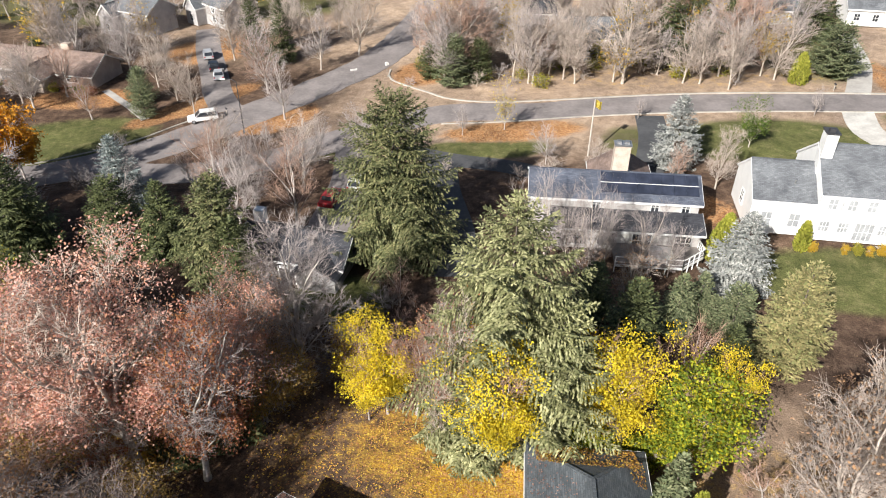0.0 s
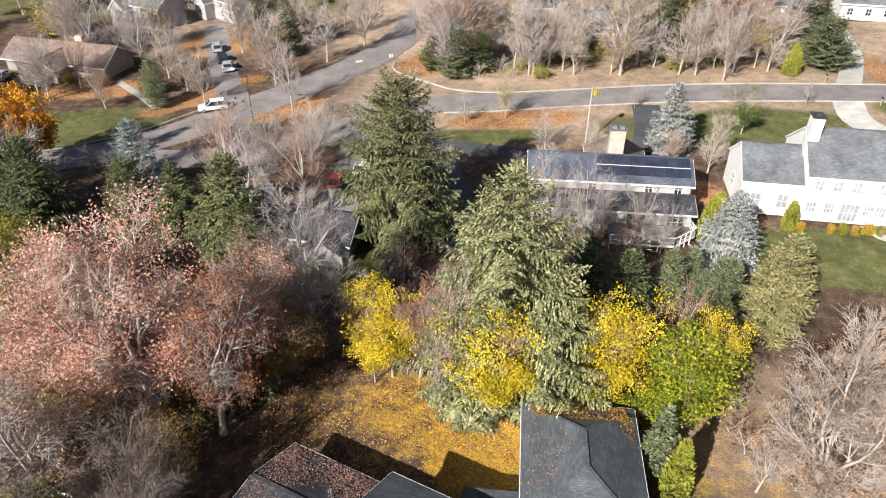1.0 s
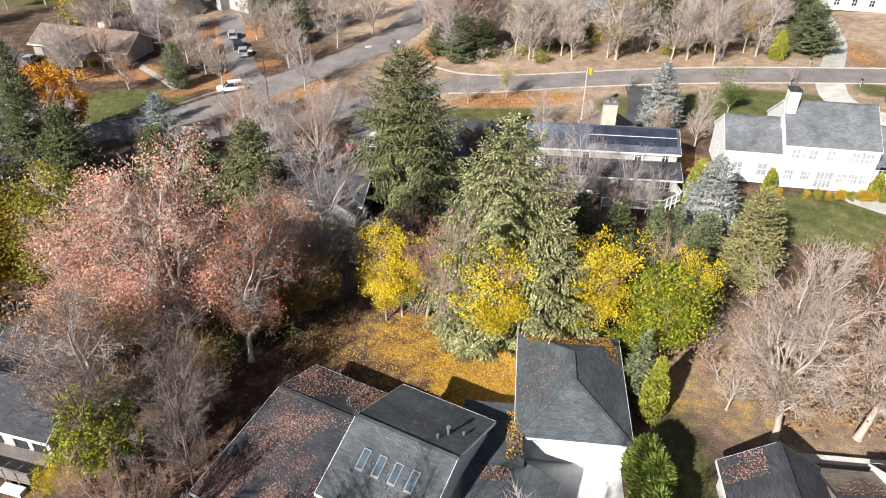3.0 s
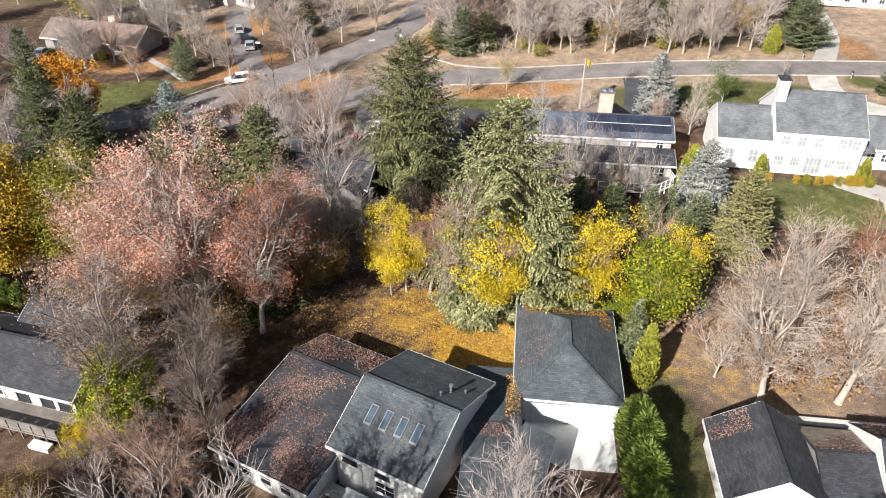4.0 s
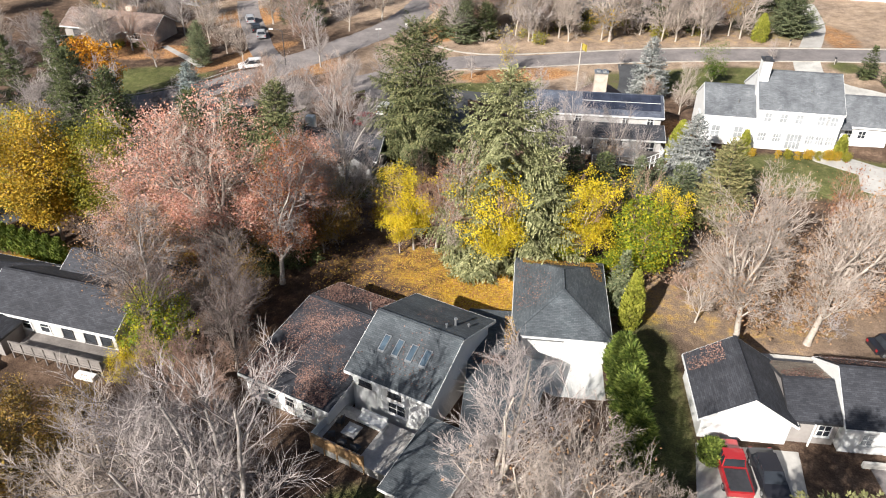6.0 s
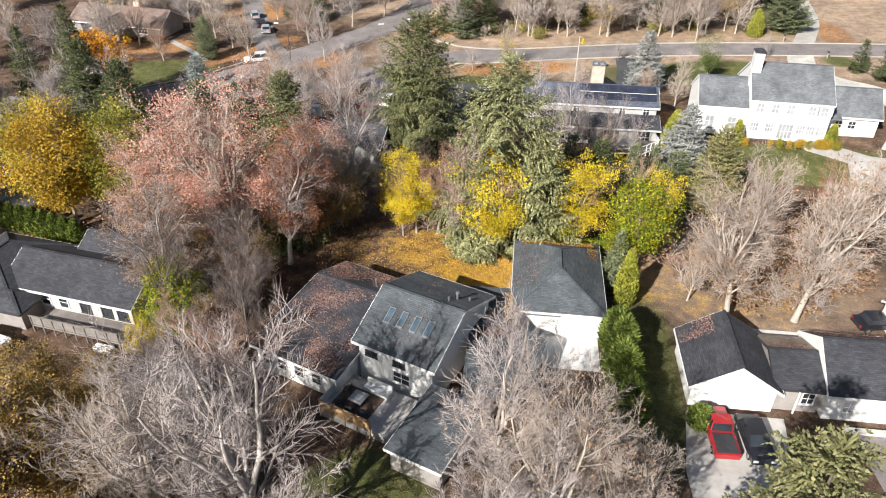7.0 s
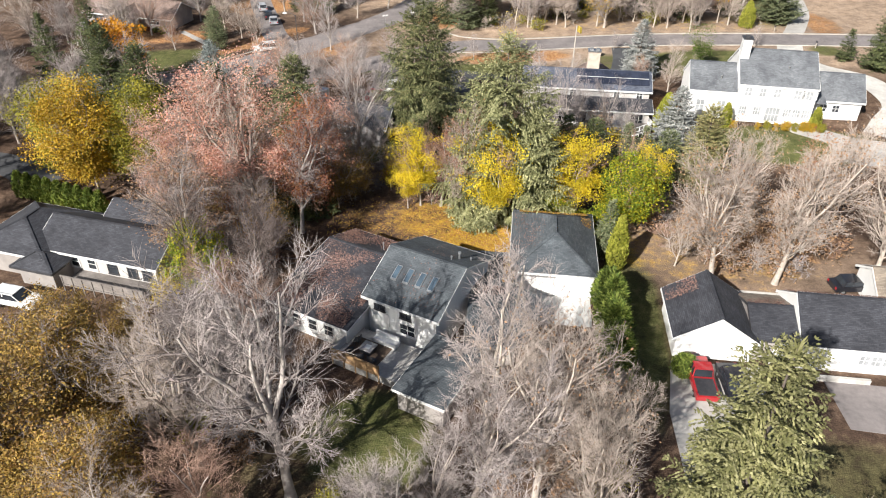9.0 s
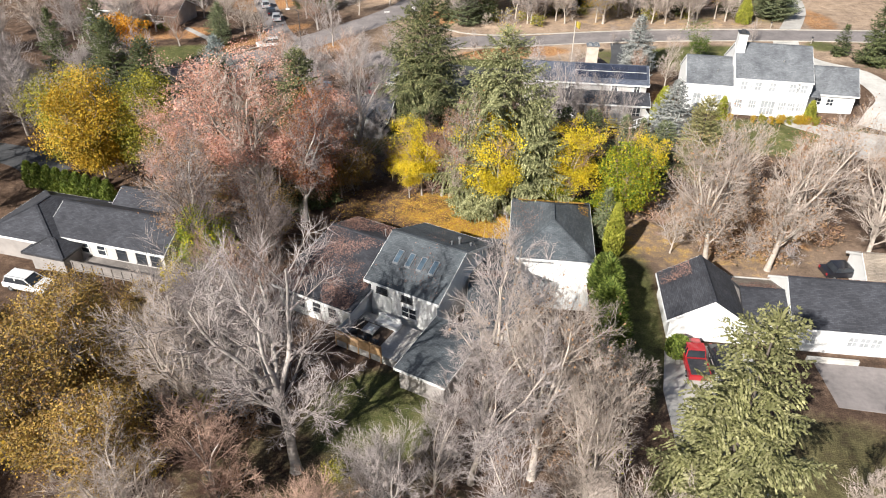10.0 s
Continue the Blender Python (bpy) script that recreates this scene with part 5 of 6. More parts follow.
bare(11.2, 29.2, 9.8, 2, "rust", 30, "dense tree with lime and yellow leaves", 1.2, (16, 0.13, 0.36, LEAF_LIME, "lime", 0.03, -0.4), SLIM)
bare(13.2, 30.6, 10.6, 1, "rust", 130, "tree with yellow leaves and bare rusty top", 0.6, (22, 0.092, 0.36, LEAF_YELLOW, "yellow", 0.36, -0.1), SLIM)
bare(11.2, 33.2, 11.2, 0, "rust", 260, "bare rusty tree behind lime foliage", 0.6, None, SLIM)
bare(-51.4, 28.4, 15.0, 2, "grey", 0, "tree with golden yellow leaves", 1.0, (30, 0.098, 0.42, LEAF_GOLD, "gold", 0.08, -0.35), SLIM)
bare(-45.6, 30.0, 13.4, 0, "grey", 0, "tree with olive and yellow leaves", 1.1, (24, 0.098, 0.42, LEAF_OLIVE, "olive", 0.08, -0.3), SLIM)
bare(-57.0, 33.0, 13.0, 1, "grey", 70, "tree with olive and yellow leaves", 1.2, (24, 0.098, 0.42, LEAF_OLIVE, "olive", 0.08, -0.3), SLIM)
bare(-69.0, 70.5, 11.4, 0, "grey", 70, "tree with bright orange leaves", 1.1, (9, 0.19, 0.4, LEAF_ORANGE, "orange", 0.08, -0.35), SLIM)
bare(-31.0, 9.6, 15.0, 3, "dark", 0, "bare grey tree beside the ranch house", 1.0)
bare(-30.6, 10.4, 9.2, 2, "rust", 0, "small tree with lime leaves under bare limbs", 0.95, (16, 0.13, 0.36, LEAF_LIME, "lime", 0.03, -0.4), SLIM)
bare(-32.8, 7.6, 5.0, 2, "rust", 0, "small tree with yellow leaves", 1.0, (22, 0.092, 0.36, LEAF_YELLOW, "yellow", 0.36, -0.1), SLIM)
for k, (x, y, h, v) in enumerate(((-25.0, 11.5, 13.5, 1), (-23.6, 3.6, 13.0, 1), (-28.5, 2.0, 9.0, 3))):
    bare(x, y, h, v, ("dark", "rust")[k % 2], 83 * k, "bare brown tree between the two houses", 1.05)
# oaks to the east
bare(19.2, 19.4, 18.6, 2, "tan", 70, "large pale-barked bare oak with withered leaves", 0.95, (0.4, 0.09, 0.4, LEAF_TAN, "fewtan", 0.2))
bare(26.0, 20.6, 19.4, 0, "tan", 140, "large pale-barked bare oak leaning outward", 1.0, (0.4, 0.09, 0.4, LEAF_TAN, "fewtan", 0.2))
bare(30.5, 27.0, 17.0, 1, "tan", 250, "bare oak with withered leaves", 1.0, (0.4, 0.09, 0.4, LEAF_TAN, "fewtan", 0.2))
bare(22.5, 28.5, 15.0, 3, "tan", 10, "bare tan tree with withered leaves", 1.1, (0.4, 0.09, 0.4, LEAF_TAN, "fewtan", 0.2))
bare(36.0, 22.0, 17.0, 2, "tan", 310, "bare oak in the back garden", 1.0)
bare(35.0, 40.5, 9.0, 1, "rust", 20, "small rusty tree on the lawn", 0.9, (1, 0.14, 0.4, LEAF_RUST, "fewrust", 0.1), SLIM)
bare(16.2, 22.5, 7.5, 2, "tan", 20, "twiggy tan understorey tree", 1.0, None, SLIM)
# foreground bare trees
bare(-15.7, -11.0, 21.6, 2, "grey", 15, "large bare grey tree in a thicket", 1.1)
bare(-21.5, -6.0, 18.0, 0, "grey", 100, "large bare grey tree in a thicket", 1.1)
bare(-9.6, -13.6, 11.0, 1, "grey", 190, "bare grey tree in a thicket", 1.0)
bare(-2.2, -4.6, 18.4, 0, "pale", 250, "large bare pale tree before the house", 1.05)
bare(1.6, -9.5, 17.6, 2, "tan", 320, "large bare pale tree in a thicket", 0.95, (0.2, 0.09, 0.4, LEAF_TAN, "lonetan", 0.0))
bare(-5.2, -12.4, 12.0, 3, "pale", 60, "bare pale tree in a thicket", 1.0)
bare(6.4, -8.5, 14.0, 1, "tan", 20, "bare tan tree beside the hedge", 1.0, (0.2, 0.09, 0.4, LEAF_TAN, "lonetan", 0.0))
bare(-31.2, -7.5, 14.6, 0, "pale", 90, "pale tree with golden leaves", 1.05, (6, 0.1, 0.34, LEAF_OCHRE, "sparsegold", 0.0, -0.3))
bare(-27.6, -14.5, 13.0, 1, "pale", 190, "tree with thin golden leaves", 1.1, (6, 0.1, 0.34, LEAF_OCHRE, "sparsegold", 0.0, -0.3))
bare(-36.0, -2.0, 11.0, 3, "pale", 0, "tree with thin golden leaves", 1.1, (6, 0.1, 0.34, LEAF_OCHRE, "sparsegold", 0.0, -0.3))
bare(24.5, -12.0, 12.0, 3, "tan", 10, "bare tan tree near the terrace", 1.1)
bare(30.0, -8.0, 10.0, 0, "tan", 10, "bare tan tree near the terrace", 1.0, None, SLIM)
for k, (x, y, h, v, look_name, wide) in enumerate(((-19.8, -15.5, 13.0, 3, "rust", 1.1), (-23.0, -9.0, 17.0, 2, "tan", 1.0), (3.6, -3.2, 13.5, 3, "tan", 1.0),
        (-2.8, -10.5, 16.5, 1, "pale", 1.1), (5.0, -13.5, 13.0, 0, "tan", 1.0), (-7.0, -16.5, 11.5, 2, "grey", 1.0),
        (-22.5, -19.0, 13.0, 2, "tan", 1.1), (-13.0, -20.0, 12.0, 0, "rust", 1.2), (0.5, -17.5, 14.0, 3, "pale", 1.2), (6.5, -20.0, 13.0, 2, "tan", 1.2),
        (9.0, -3.5, 10.0, 1, "tan", 1.1))):
    bare(x, y, h, v, look_name, 77 * k, "bare tree in the thicket by the house", wide)
for k, (x, y, h, v, wide) in enumerate(((-38.0, 29.0, 13.0, 0, 1.1), (-41.0, 34.0, 10.0, 2, 1.1), (-23.0, 31.5, 13.0, 3, 1.1), (-32.0, 33.0, 11.0, 1, 1.0))):
    bare(x, y, h, v, "grey", 61 * k, "half-bare rusty maple among pink maples", wide, (1.5, 0.08, 0.3, LEAF_TAN, "tan", 0.25))
# several are added as dark masses standing for shade below tall trees
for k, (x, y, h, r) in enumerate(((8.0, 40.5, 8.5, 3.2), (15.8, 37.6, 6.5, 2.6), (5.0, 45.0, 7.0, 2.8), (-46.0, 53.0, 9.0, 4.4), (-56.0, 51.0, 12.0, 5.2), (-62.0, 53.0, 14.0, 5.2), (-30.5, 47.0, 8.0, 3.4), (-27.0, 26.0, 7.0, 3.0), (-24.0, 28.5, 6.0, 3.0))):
    conifer(x, y, h, r, 140 + k, NEEDLE_DARK, "dark green conifer filling in shade below taller trees", k * 50, droop=0.15, spray=0.6, power=0.55)
for k, (x, y, h, v) in enumerate(((0.6, 53.4, 10.5, 3), (5.0, 51.0, 11.5, 1), (10.6, 51.6, 9.5, 3), (13.6, 53.0, 6.5, 1))):
    bare(x, y, h * 1.15, v % 3, "pale", 50 * k, "slender bare birch before the grey house", 0.9, None, SLIM)
for k, (x, y, h) in enumerate(((-24.5, 10.0, 9.0), (-25.5, 14.5, 12.0), (-24.0, 4.0, 7.0))):
    bare(x, y, h, k % 3, "dark", 50 * k, "dark bare tree beside the leafy roof", 1.0, None, SLIM)
for k, (x, y, h, v) in enumerate(((-33.0, -14.0, 14.0, 2), (-32.5, 0.0, 8.5, 3), (-39.0, -8.0, 13.0, 1), (-28.5, -3.5, 8.0, 1))):
    bare(x, y, h, v, "dark", 35 * k, "dark-barked tree with ochre leaves", 1.1, (6, 0.1, 0.34, LEAF_OCHRE, "sparsegold", 0.0, -0.3))
for k, (x, y, h) in enumerate(((-40.0, 66.0, 9.0), (-36.0, 71.5, 8.0), (-29.5, 69.0, 9.0), (-44.5, 79.5, 7.0), (-20.0, 76.0, 7.5), (-53.5, 69.5, 7.0), (-34.0, 58.0, 9.0), (-60.0, 100.0, 8.0), (-80.0, 100.5, 9.0), (-92.0, 118.0, 12.0), (-74.0, 112.0, 11.0), (-86.0, 97.0, 8.0), (-45.0, 103.0, 10.0), (-50.0, 112.0, 11.0), (-36.0, 65.0, 9.0), (-31.0, 73.5, 8.0), (-43.0, 73.0, 7.5), (-24.5, 78.5, 8.0), (-48.0, 58.0, 8.0), (-66.0, 106.0, 10.0), (-71.0, 92.0, 7.0), (-84.0, 112.5, 11.0), (-78.0, 120.0, 12.0), (-33.0, 122.0, 12.0), (-16.5, 126.0, 13.0))):
    bare(x, y, h * 1.15, k % 3, ("rust", "grey", "grey", "tan")[k % 4], 67 * k, "bare twiggy tree near the street", 1.3, None, SLIM)
for k, (x, y, h) in enumerate(((-34.0, 19.0, 9.0), (-31.5, 22.5, 8.0), (-27.0, 18.5, 7.5), (-24.0, 27.0, 9.0), (-22.0, 29.5, 8.0), (-36.0, 25.5, 9.5), (-29.0, 26.5, 10.0), (-33.5, 28.0, 9.0), (-20.5, 31.5, 7.0), (-26.5, 15.0, 6.0))):
    bare(x, y, h, k % 3, ("rust", "grey", "dark")[k % 3], 41 * k, "twiggy understorey tree below the maples", 1.25, (3, 0.1, 0.4, LEAF_RUST, "underrust", 0.1) if k % 2 else (5, 0.11, 0.45, LEAF_OCHRE, "underochre", 0.1), SLIM)
for k in range(26):
    x, y = rw_west.uniform(-128, -78), rw_west.uniform(66, 100)
    if y < 62 + 0.5 * (x + 128) and y > 40 + 0.4 * (x + 128):
        continue
    bare(x, y, rw_west.uniform(8, 13), k % 3, ("grey", "tan", "grey")[k % 3], 29 * k, "bare grey tree beyond the street", 1.2, None, FAR, "west woods")
# street trees and the woods beyond
STREET = "slim bare street tree on the leafy verge"
for k, (x, y, h) in enumerate(((-10.5, 86.5, 5.2), (15.4, 92.4, 4.2), (-30.6, 81.5, 6.6), (-38.5, 82.0, 5.0), (40.8, 93.4, 5.0), (-45.5, 70.5, 6.0))):
    bare(x, y, h, k % 3, "grey", k * 60, STREET, 0.9, None, SLIM, "street trees")
bare(-4.4, 88.4, 8.8, 1, "grey", 0, "slim street tree with a few yellow leaves", 0.8, (0.5, 0.15, 0.4, LEAF_YELLOW, "fewyellow", 0.0), SLIM)
bare(-54.6, 94.2, 11.0, 1, "tan", 0, "bare tan tree beside the parked car", 1.0, None, SLIM)
bare(-39.0, 92.2, 11.6, 0, "grey", 20, "bare grey tree on the grass triangle", 1.0, None, SLIM)
bare(22.2, 71.5, 9.6, 3, "tan", 0, "bare tan tree between the houses", 1.0)
bare(17.5, 72.5, 6.5, 2, "rust", 0, "bare rust-brown shrub tree", 1.1, None, SLIM)
bare(7.6, 74.5, 6.0, 2, "tan", 0, "twiggy tan shrub tree by the driveway", 1.3, None, SLIM)
bare(1.4, 77.5, 6.0, 0, "grey", 0, "twiggy shrub tree by the driveway", 1.3, None, SLIM)
bare(29.0, 83.0, 7.5, 1, "tan", 0, "olive twiggy tree on the lawn edge", 1.0, (3, 0.16, 0.4, LEAF_GREEN, "green", 0.0), SLIM)
bare(3.0, 55.0, 10.0, 1, "pale", 40, "bare birch by the grey house", 0.8, None, SLIM)
bare(7.2, 54.5, 9.0, 3, "pale", 140, "bare birch by the grey house", 0.9)
bare(9.0, 48.5, 7.5, 0, "tan", 140, "tan twiggy tree beside the deck", 1.0, (1.0, 0.12, 0.35, LEAF_TAN, "fewtan", 0.0), SLIM)
bare(-13.5, 45.5, 6.0, 1, "rust", 0, "rust-red bare tree in shade", 1.0, None, SLIM)
bare(-28.0, 60.0, 12.0, 0, "rust", 0, "bare reddish tree near the street", 1.2, None, SLIM)
bare(-33.5, 62.0, 10.0, 1, "grey", 100, "bare tree near the street", 1.2, None, SLIM)
# dark look puts the deep shade around this tree into its bark and twigs
bare(-25.5, 44.0, 9.0, 1, "dark", 100, "bare tree beside the dark house", 0.9)
bare(-56.5, 65.0, 6.0, 0, "dark", 100, "dark bare tree by the street", 1.3, None, SLIM)
rw = random.Random(77)
WOODS = ((-0.9, 107.1, 12.5), (-3.5, 110.5, 14), (13.2, 107.6, 13.6), (5.0, 109.0, 12), (31.0, 97.9 + 6, 12), (33.5, 108, 13), (27.0, 106.5, 12), (37.5, 110, 12), (-38.6, 114.5, 13.5), (-36.2, 131.9, 11), (-40, 135.7, 10),
         (-21, 121, 13), (-15, 118, 14), (-8, 119, 14), (0.0, 118, 13), (7.5, 114, 14), (-5, 128, 13), (17, 127, 14), (34, 124, 13), (25, 128, 15), (-46, 128, 12), (-57, 131, 11), (-76, 124, 12), (-70, 118, 9))
for k, (x, y, h) in enumerate(WOODS):
    bare(x, y, h, k % 3, ("tan", "tan", "pale")[k % 3], k * 47, "tall bare tree across the street", 1.0, (0.8, 0.16, 0.4, LEAF_GOLD, "fewgold", 0.2) if k % 5 == 2 else None, FAR)
for k in range(130):
    x, y = rw.uniform(-125, 95), rw.uniform(114, 190)
    if -42 < x < -10 and y < 190 or (38 < x < 80 and y < 148):
        continue
    bare(x, y, rw.uniform(9, 15), k % 3, ("tan", "tan", "grey")[k % 3], k * 31, "bare tree in the far woods", 1.1, (1.2, 0.2, 0.5, (LEAF_GOLD, LEAF_OLIVE)[k % 2], ("fargold", "farolive")[k % 2], 0.0) if k % 6 == 0 else None, FAR, "far woods")
for k in range(70):
    x, y = rw.uniform(-19, 46), rw.uniform(106, 140)
    if abs(x - 9.5) < 6 and abs(y - 124) < 7 or x > 40 and y < 110:
        continue
    bare(x, y, rw.uniform(9, 16), k % 3, ("tan", "tan", "rust", "pale", "grey")[k % 5], k * 53, "bare tan tree in the wood edge", rw.uniform(1.0, 1.5), None, FAR, "wood edge")
for k in range(26):
    x, y = rw.uniform(-110, -62), rw.uniform(16, 58)
    bare(x, y, rw.uniform(10, 15), k % 3, "grey", k * 31, "bare grey tree beyond the ranch house", 1.2, None, FAR, "west woods")

for k in range(16):
    x, y = rw_west.uniform(-84, -57), rw_west.uniform(40, 57)
    bare(x, y, rw_west.uniform(9, 14), k % 3, ("pale", "grey")[k % 2], k * 37, "pale bare tree west of the maples", 1.2, None, FAR, "west woods")

# undergrowth
for k in range(38):
    x, y = rw.uniform(-27, -8), rw.uniform(31, 46)
    shrub(x, y, rw.uniform(1.5, 3.2), k % 2, ("rust", "grey", "dark")[k % 3], k * 40, rw.uniform(1.2, 1.9), None, "brown twiggy undergrowth shrub", "undergrowth")
for k in range(32):
    x, y = rw.uniform(12, 34), rw.uniform(22, 38)
    shrub(x, y, rw.uniform(1.6, 3.6), k % 2, ("grey", "rust", "tan")[k % 3], k * 40, rw.uniform(1.2, 1.9), (1.0, 0.09, 0.25, LEAF_TAN, "fewtan", 0.0) if k % 2 else None, "tan twiggy undergrowth shrub", "undergrowth")
# thicket floor: the dark shrubs carry the shade under the branches in their colour
for k in range(46):
    x, y = rw.uniform(-42, 8), rw.uniform(-20, -2)
    if -17 < x < -4 and y > -11:
        continue
    shrub(x, y, rw.uniform(1.4, 3.2), k % 2, ("dark", "grey", "rust")[k % 3], k * 40, rw.uniform(1.2, 1.9), (2.0, 0.09, 0.25, LEAF_GOLD if x < -25 else (LEAF_TAN, LEAF_OLIVE)[k % 2], "fewgold" if x < -25 else ("fewtan", "brusholive")[k % 2], 0.0) if k % 3 < 2 else None, "grey-brown twiggy undergrowth shrub", "undergrowth")
for k in range(30):
    x, y = rw.uniform(-30, -20), rw.uniform(3, 14)
    shrub(x, y, rw.uniform(1.2, 2.6), k % 2, ("rust", "grey")[k % 2], k * 40, rw.uniform(1.2, 1.7), None, "brown twiggy undergrowth shrub", "undergrowth")
for k in range(48):
    x, y = rw.uniform(-24, 45), rw.uniform(104.5, 124)
    shrub(x, y, rw.uniform(1.5, 3.5), k % 2, ("tan", "grey")[k % 2], k * 40, rw.uniform(1.2, 2.2), (1.0, 0.14, 0.3, LEAF_OLIVE, "fewolive", 0.0) if k % 3 == 0 else None, "tan brush across the street", "brush")
for k in range(10):
    shrub(30.8 + k * 1.25 - (2.2 if k < 2 else 0), 58.8 - 0.05 * k, rw.uniform(1.1, 1.7), k % 2, "tan", k * 50, 1.0, (6, 0.12, 0.25, LEAF_GOLD if k % 3 else LEAF_OLIVE, "hedgegold" if k % 3 else "hedgeolive", 0.0), "golden garden shrub by the white house", "garden shrubs")
for k in range(9):
    shrub(2.5 + k * 0.9, 28.4 + 0.4 * (k % 3), rw.uniform(1.8, 2.8), k % 2, "tan", k * 50, 1.0, (7, 0.12, 0.3, LEAF_LIME, "hedgelime", 0.0), "lime-leaved shrub behind the garage", "garage shrubs")
for k in range(8):
    shrub(rw.uniform(-13, 14), rw.uniform(72, 80), rw.uniform(1.5, 3), k % 2, "tan", k * 50, 1.5, None, "twiggy shrub by the driveway", "drive shrubs")
for k in range(12):
    shrub(-97 + k * 1.9, 104.6 - 0.14 * k * 1.9 + rw.uniform(-0.4, 0.4), rw.uniform(1.0, 1.6), k % 2, "dark", k * 50, 1.3, (5, 0.14, 0.3, (LEAF_GREEN, LEAF_OLIVE, LEAF_RUST)[k % 3], ("hgreen", "holive", "hrust")[k % 3], 0.0), "trimmed shrub by the ranch house", "ranch shrubs")


# fallen leaves on the lawn
def lawn_litter():
    rnd = random.Random(5)
    V, F = [], []
    while len(F) < 11000:
        x, y = rnd.uniform(-24, 3), rnd.uniform(10, 34)
        if rnd.random() > cover(x, y)[1] ** 1.4:
            continue
        p = Vector((x, y, land(x, y) + rnd.uniform(0.02, 0.06)))
        s, w = rnd.uniform(0.05, 0.11), rnd.uniform(0, math.tau)
        d = Vector((math.cos(w), math.sin(w), rnd.uniform(-0.3, 0.3))) * s
        e = Vector((-math.sin(w), math.cos(w), rnd.uniform(-0.3, 0.3))) * s * 0.7
        k = len(V)
        V += [p - d, p - e, p + d, p + e]
        F.append((k, k + 1, k + 2, k + 3))
    tagged(new("leaf_litter", mesh_of("leaf_litter", V, F, LITTER)), "yellow and brown fallen leaves on the lawn", "leaves", kind="stuff")


lawn_litter()


# ---- vehicles ----
def car(x, y, rot, colour, label, length=4.6, width=1.85, height=1.7, style="suv"):
    c = thing("car", x, y, land(x, y) + 0.09, rot, label, "car")
    hl, hw = length / 2, width / 2
    if style == "pickup":
        low = ((-hl, 0.45), (-hl, 1.0), (hl * 0.42, 1.02), (hl * 0.95, 0.95), (hl, 0.7), (hl, 0.4))
        cab = ((-hl * 0.12, 1.0), (-hl * 0.05, height), (hl * 0.28, height), (hl * 0.52, 1.02))
    else:
        low = ((-hl, 0.4), (-hl * 0.99, 0.95), (hl * 0.45, 1.0), (hl * 0.93, 0.85), (hl, 0.6), (hl, 0.35))
        back = 0.92 if style == "suv" else 0.68
        cab = ((-hl * back - 0.02, 0.96), (-hl * (back - 0.14), height), (hl * 0.12, height), (hl * 0.5, 0.99))
    for name, prof, w, taper, m in (("body", low, hw, 0.0, colour), ("cabin", cab, hw - 0.08, 0.14, GLASS)):
        bm = bmesh.new()
        rows = []
        zmin, zmax = min(z for _, z in prof), max(z for _, z in prof)
        for s in (-1, 1):
            rows.append([bm.verts.new((px, s * (w - taper * (pz - zmin) / (zmax - zmin)), pz)) for px, pz in prof])
        bm.faces.new(rows[0])
        bm.faces.new(rows[1][::-1])
        n = len(prof)
        for i in range(n):
            bm.faces.new((rows[0][i], rows[1][i], rows[1][(i + 1) % n], rows[0][(i + 1) % n]))
        bmesh.ops.bevel(bm, geom=list(bm.edges), offset=0.05, segments=2, affect="EDGES")
        part(name, bm, m, c)
    x0, x1 = sorted((cab[1][0], cab[2][0]))
    part("roof_panel", boxes((x0 - 0.08, x1 + 0.06, -hw + 0.2, hw - 0.2, height - 0.04, height + 0.03)), colour, c)
    for s in (-1, 1):
        bm = bmesh.new()
        for a, b in ((cab[0], cab[1]), (cab[2], cab[3])):
            beam(bm, (a[0], s * (hw - 0.1 if a[1] < 1.2 else hw - 0.21), a[1]), (b[0], s * (hw - 0.1 if b[1] < 1.2 else hw - 0.21), b[1]), 0.09, 0.05)
        mid = (x0 + x1) / 2
        box(bm, mid - 0.05, mid + 0.05, s * (hw - 0.18) - 0.03, s * (hw - 0.18) + 0.03, 0.95, height)
        part("pillar", bm, colour, c)
        part("headlight", boxes((hl - 0.06, hl + 0.01, s * hw * 0.72 - 0.18, s * hw * 0.72 + 0.18, 0.62, 0.8)), TRIM, c)
        part("tail_light", boxes((-hl - 0.015, -hl + 0.05, s * hw * 0.8 - 0.12, s * hw * 0.8 + 0.12, 0.7, 0.92)), RED_PAINT, c)
        for a in (-0.62, 0.62):
            wx, wy = a * hl, s * (hw - 0.1)
            wheel = part("wheel", tube(bmesh.new(), [(wx, wy - 0.11, 0.33), (wx, wy - 0.09, 0.33), (wx, wy + 0.09, 0.33), (wx, wy + 0.11, 0.33)], [0.29, 0.33, 0.33, 0.29], 16), RUBBER, c)
            part("rim", tube(bmesh.new(), [(wx, wy + s * 0.08, 0.33), (wx, wy + s * 0.12, 0.33)], [0.2, 0.18], 12), METAL, wheel)
    if style == "pickup":
        part("load_bed", boxes((-hl + 0.12, -hl * 0.2, -hw + 0.16, hw - 0.16, 1.0, 1.07)), DARK_TRIM, c, "dark tonneau cover")
    if style == "suv":
        for s in (-1, 1):
            part("roof_rail", boxes((x0 + 0.1, x1 - 0.1, s * (hw - 0.3) - 0.02, s * (hw - 0.3) + 0.02, height + 0.03, height + 0.09)), METAL, c)
    return c


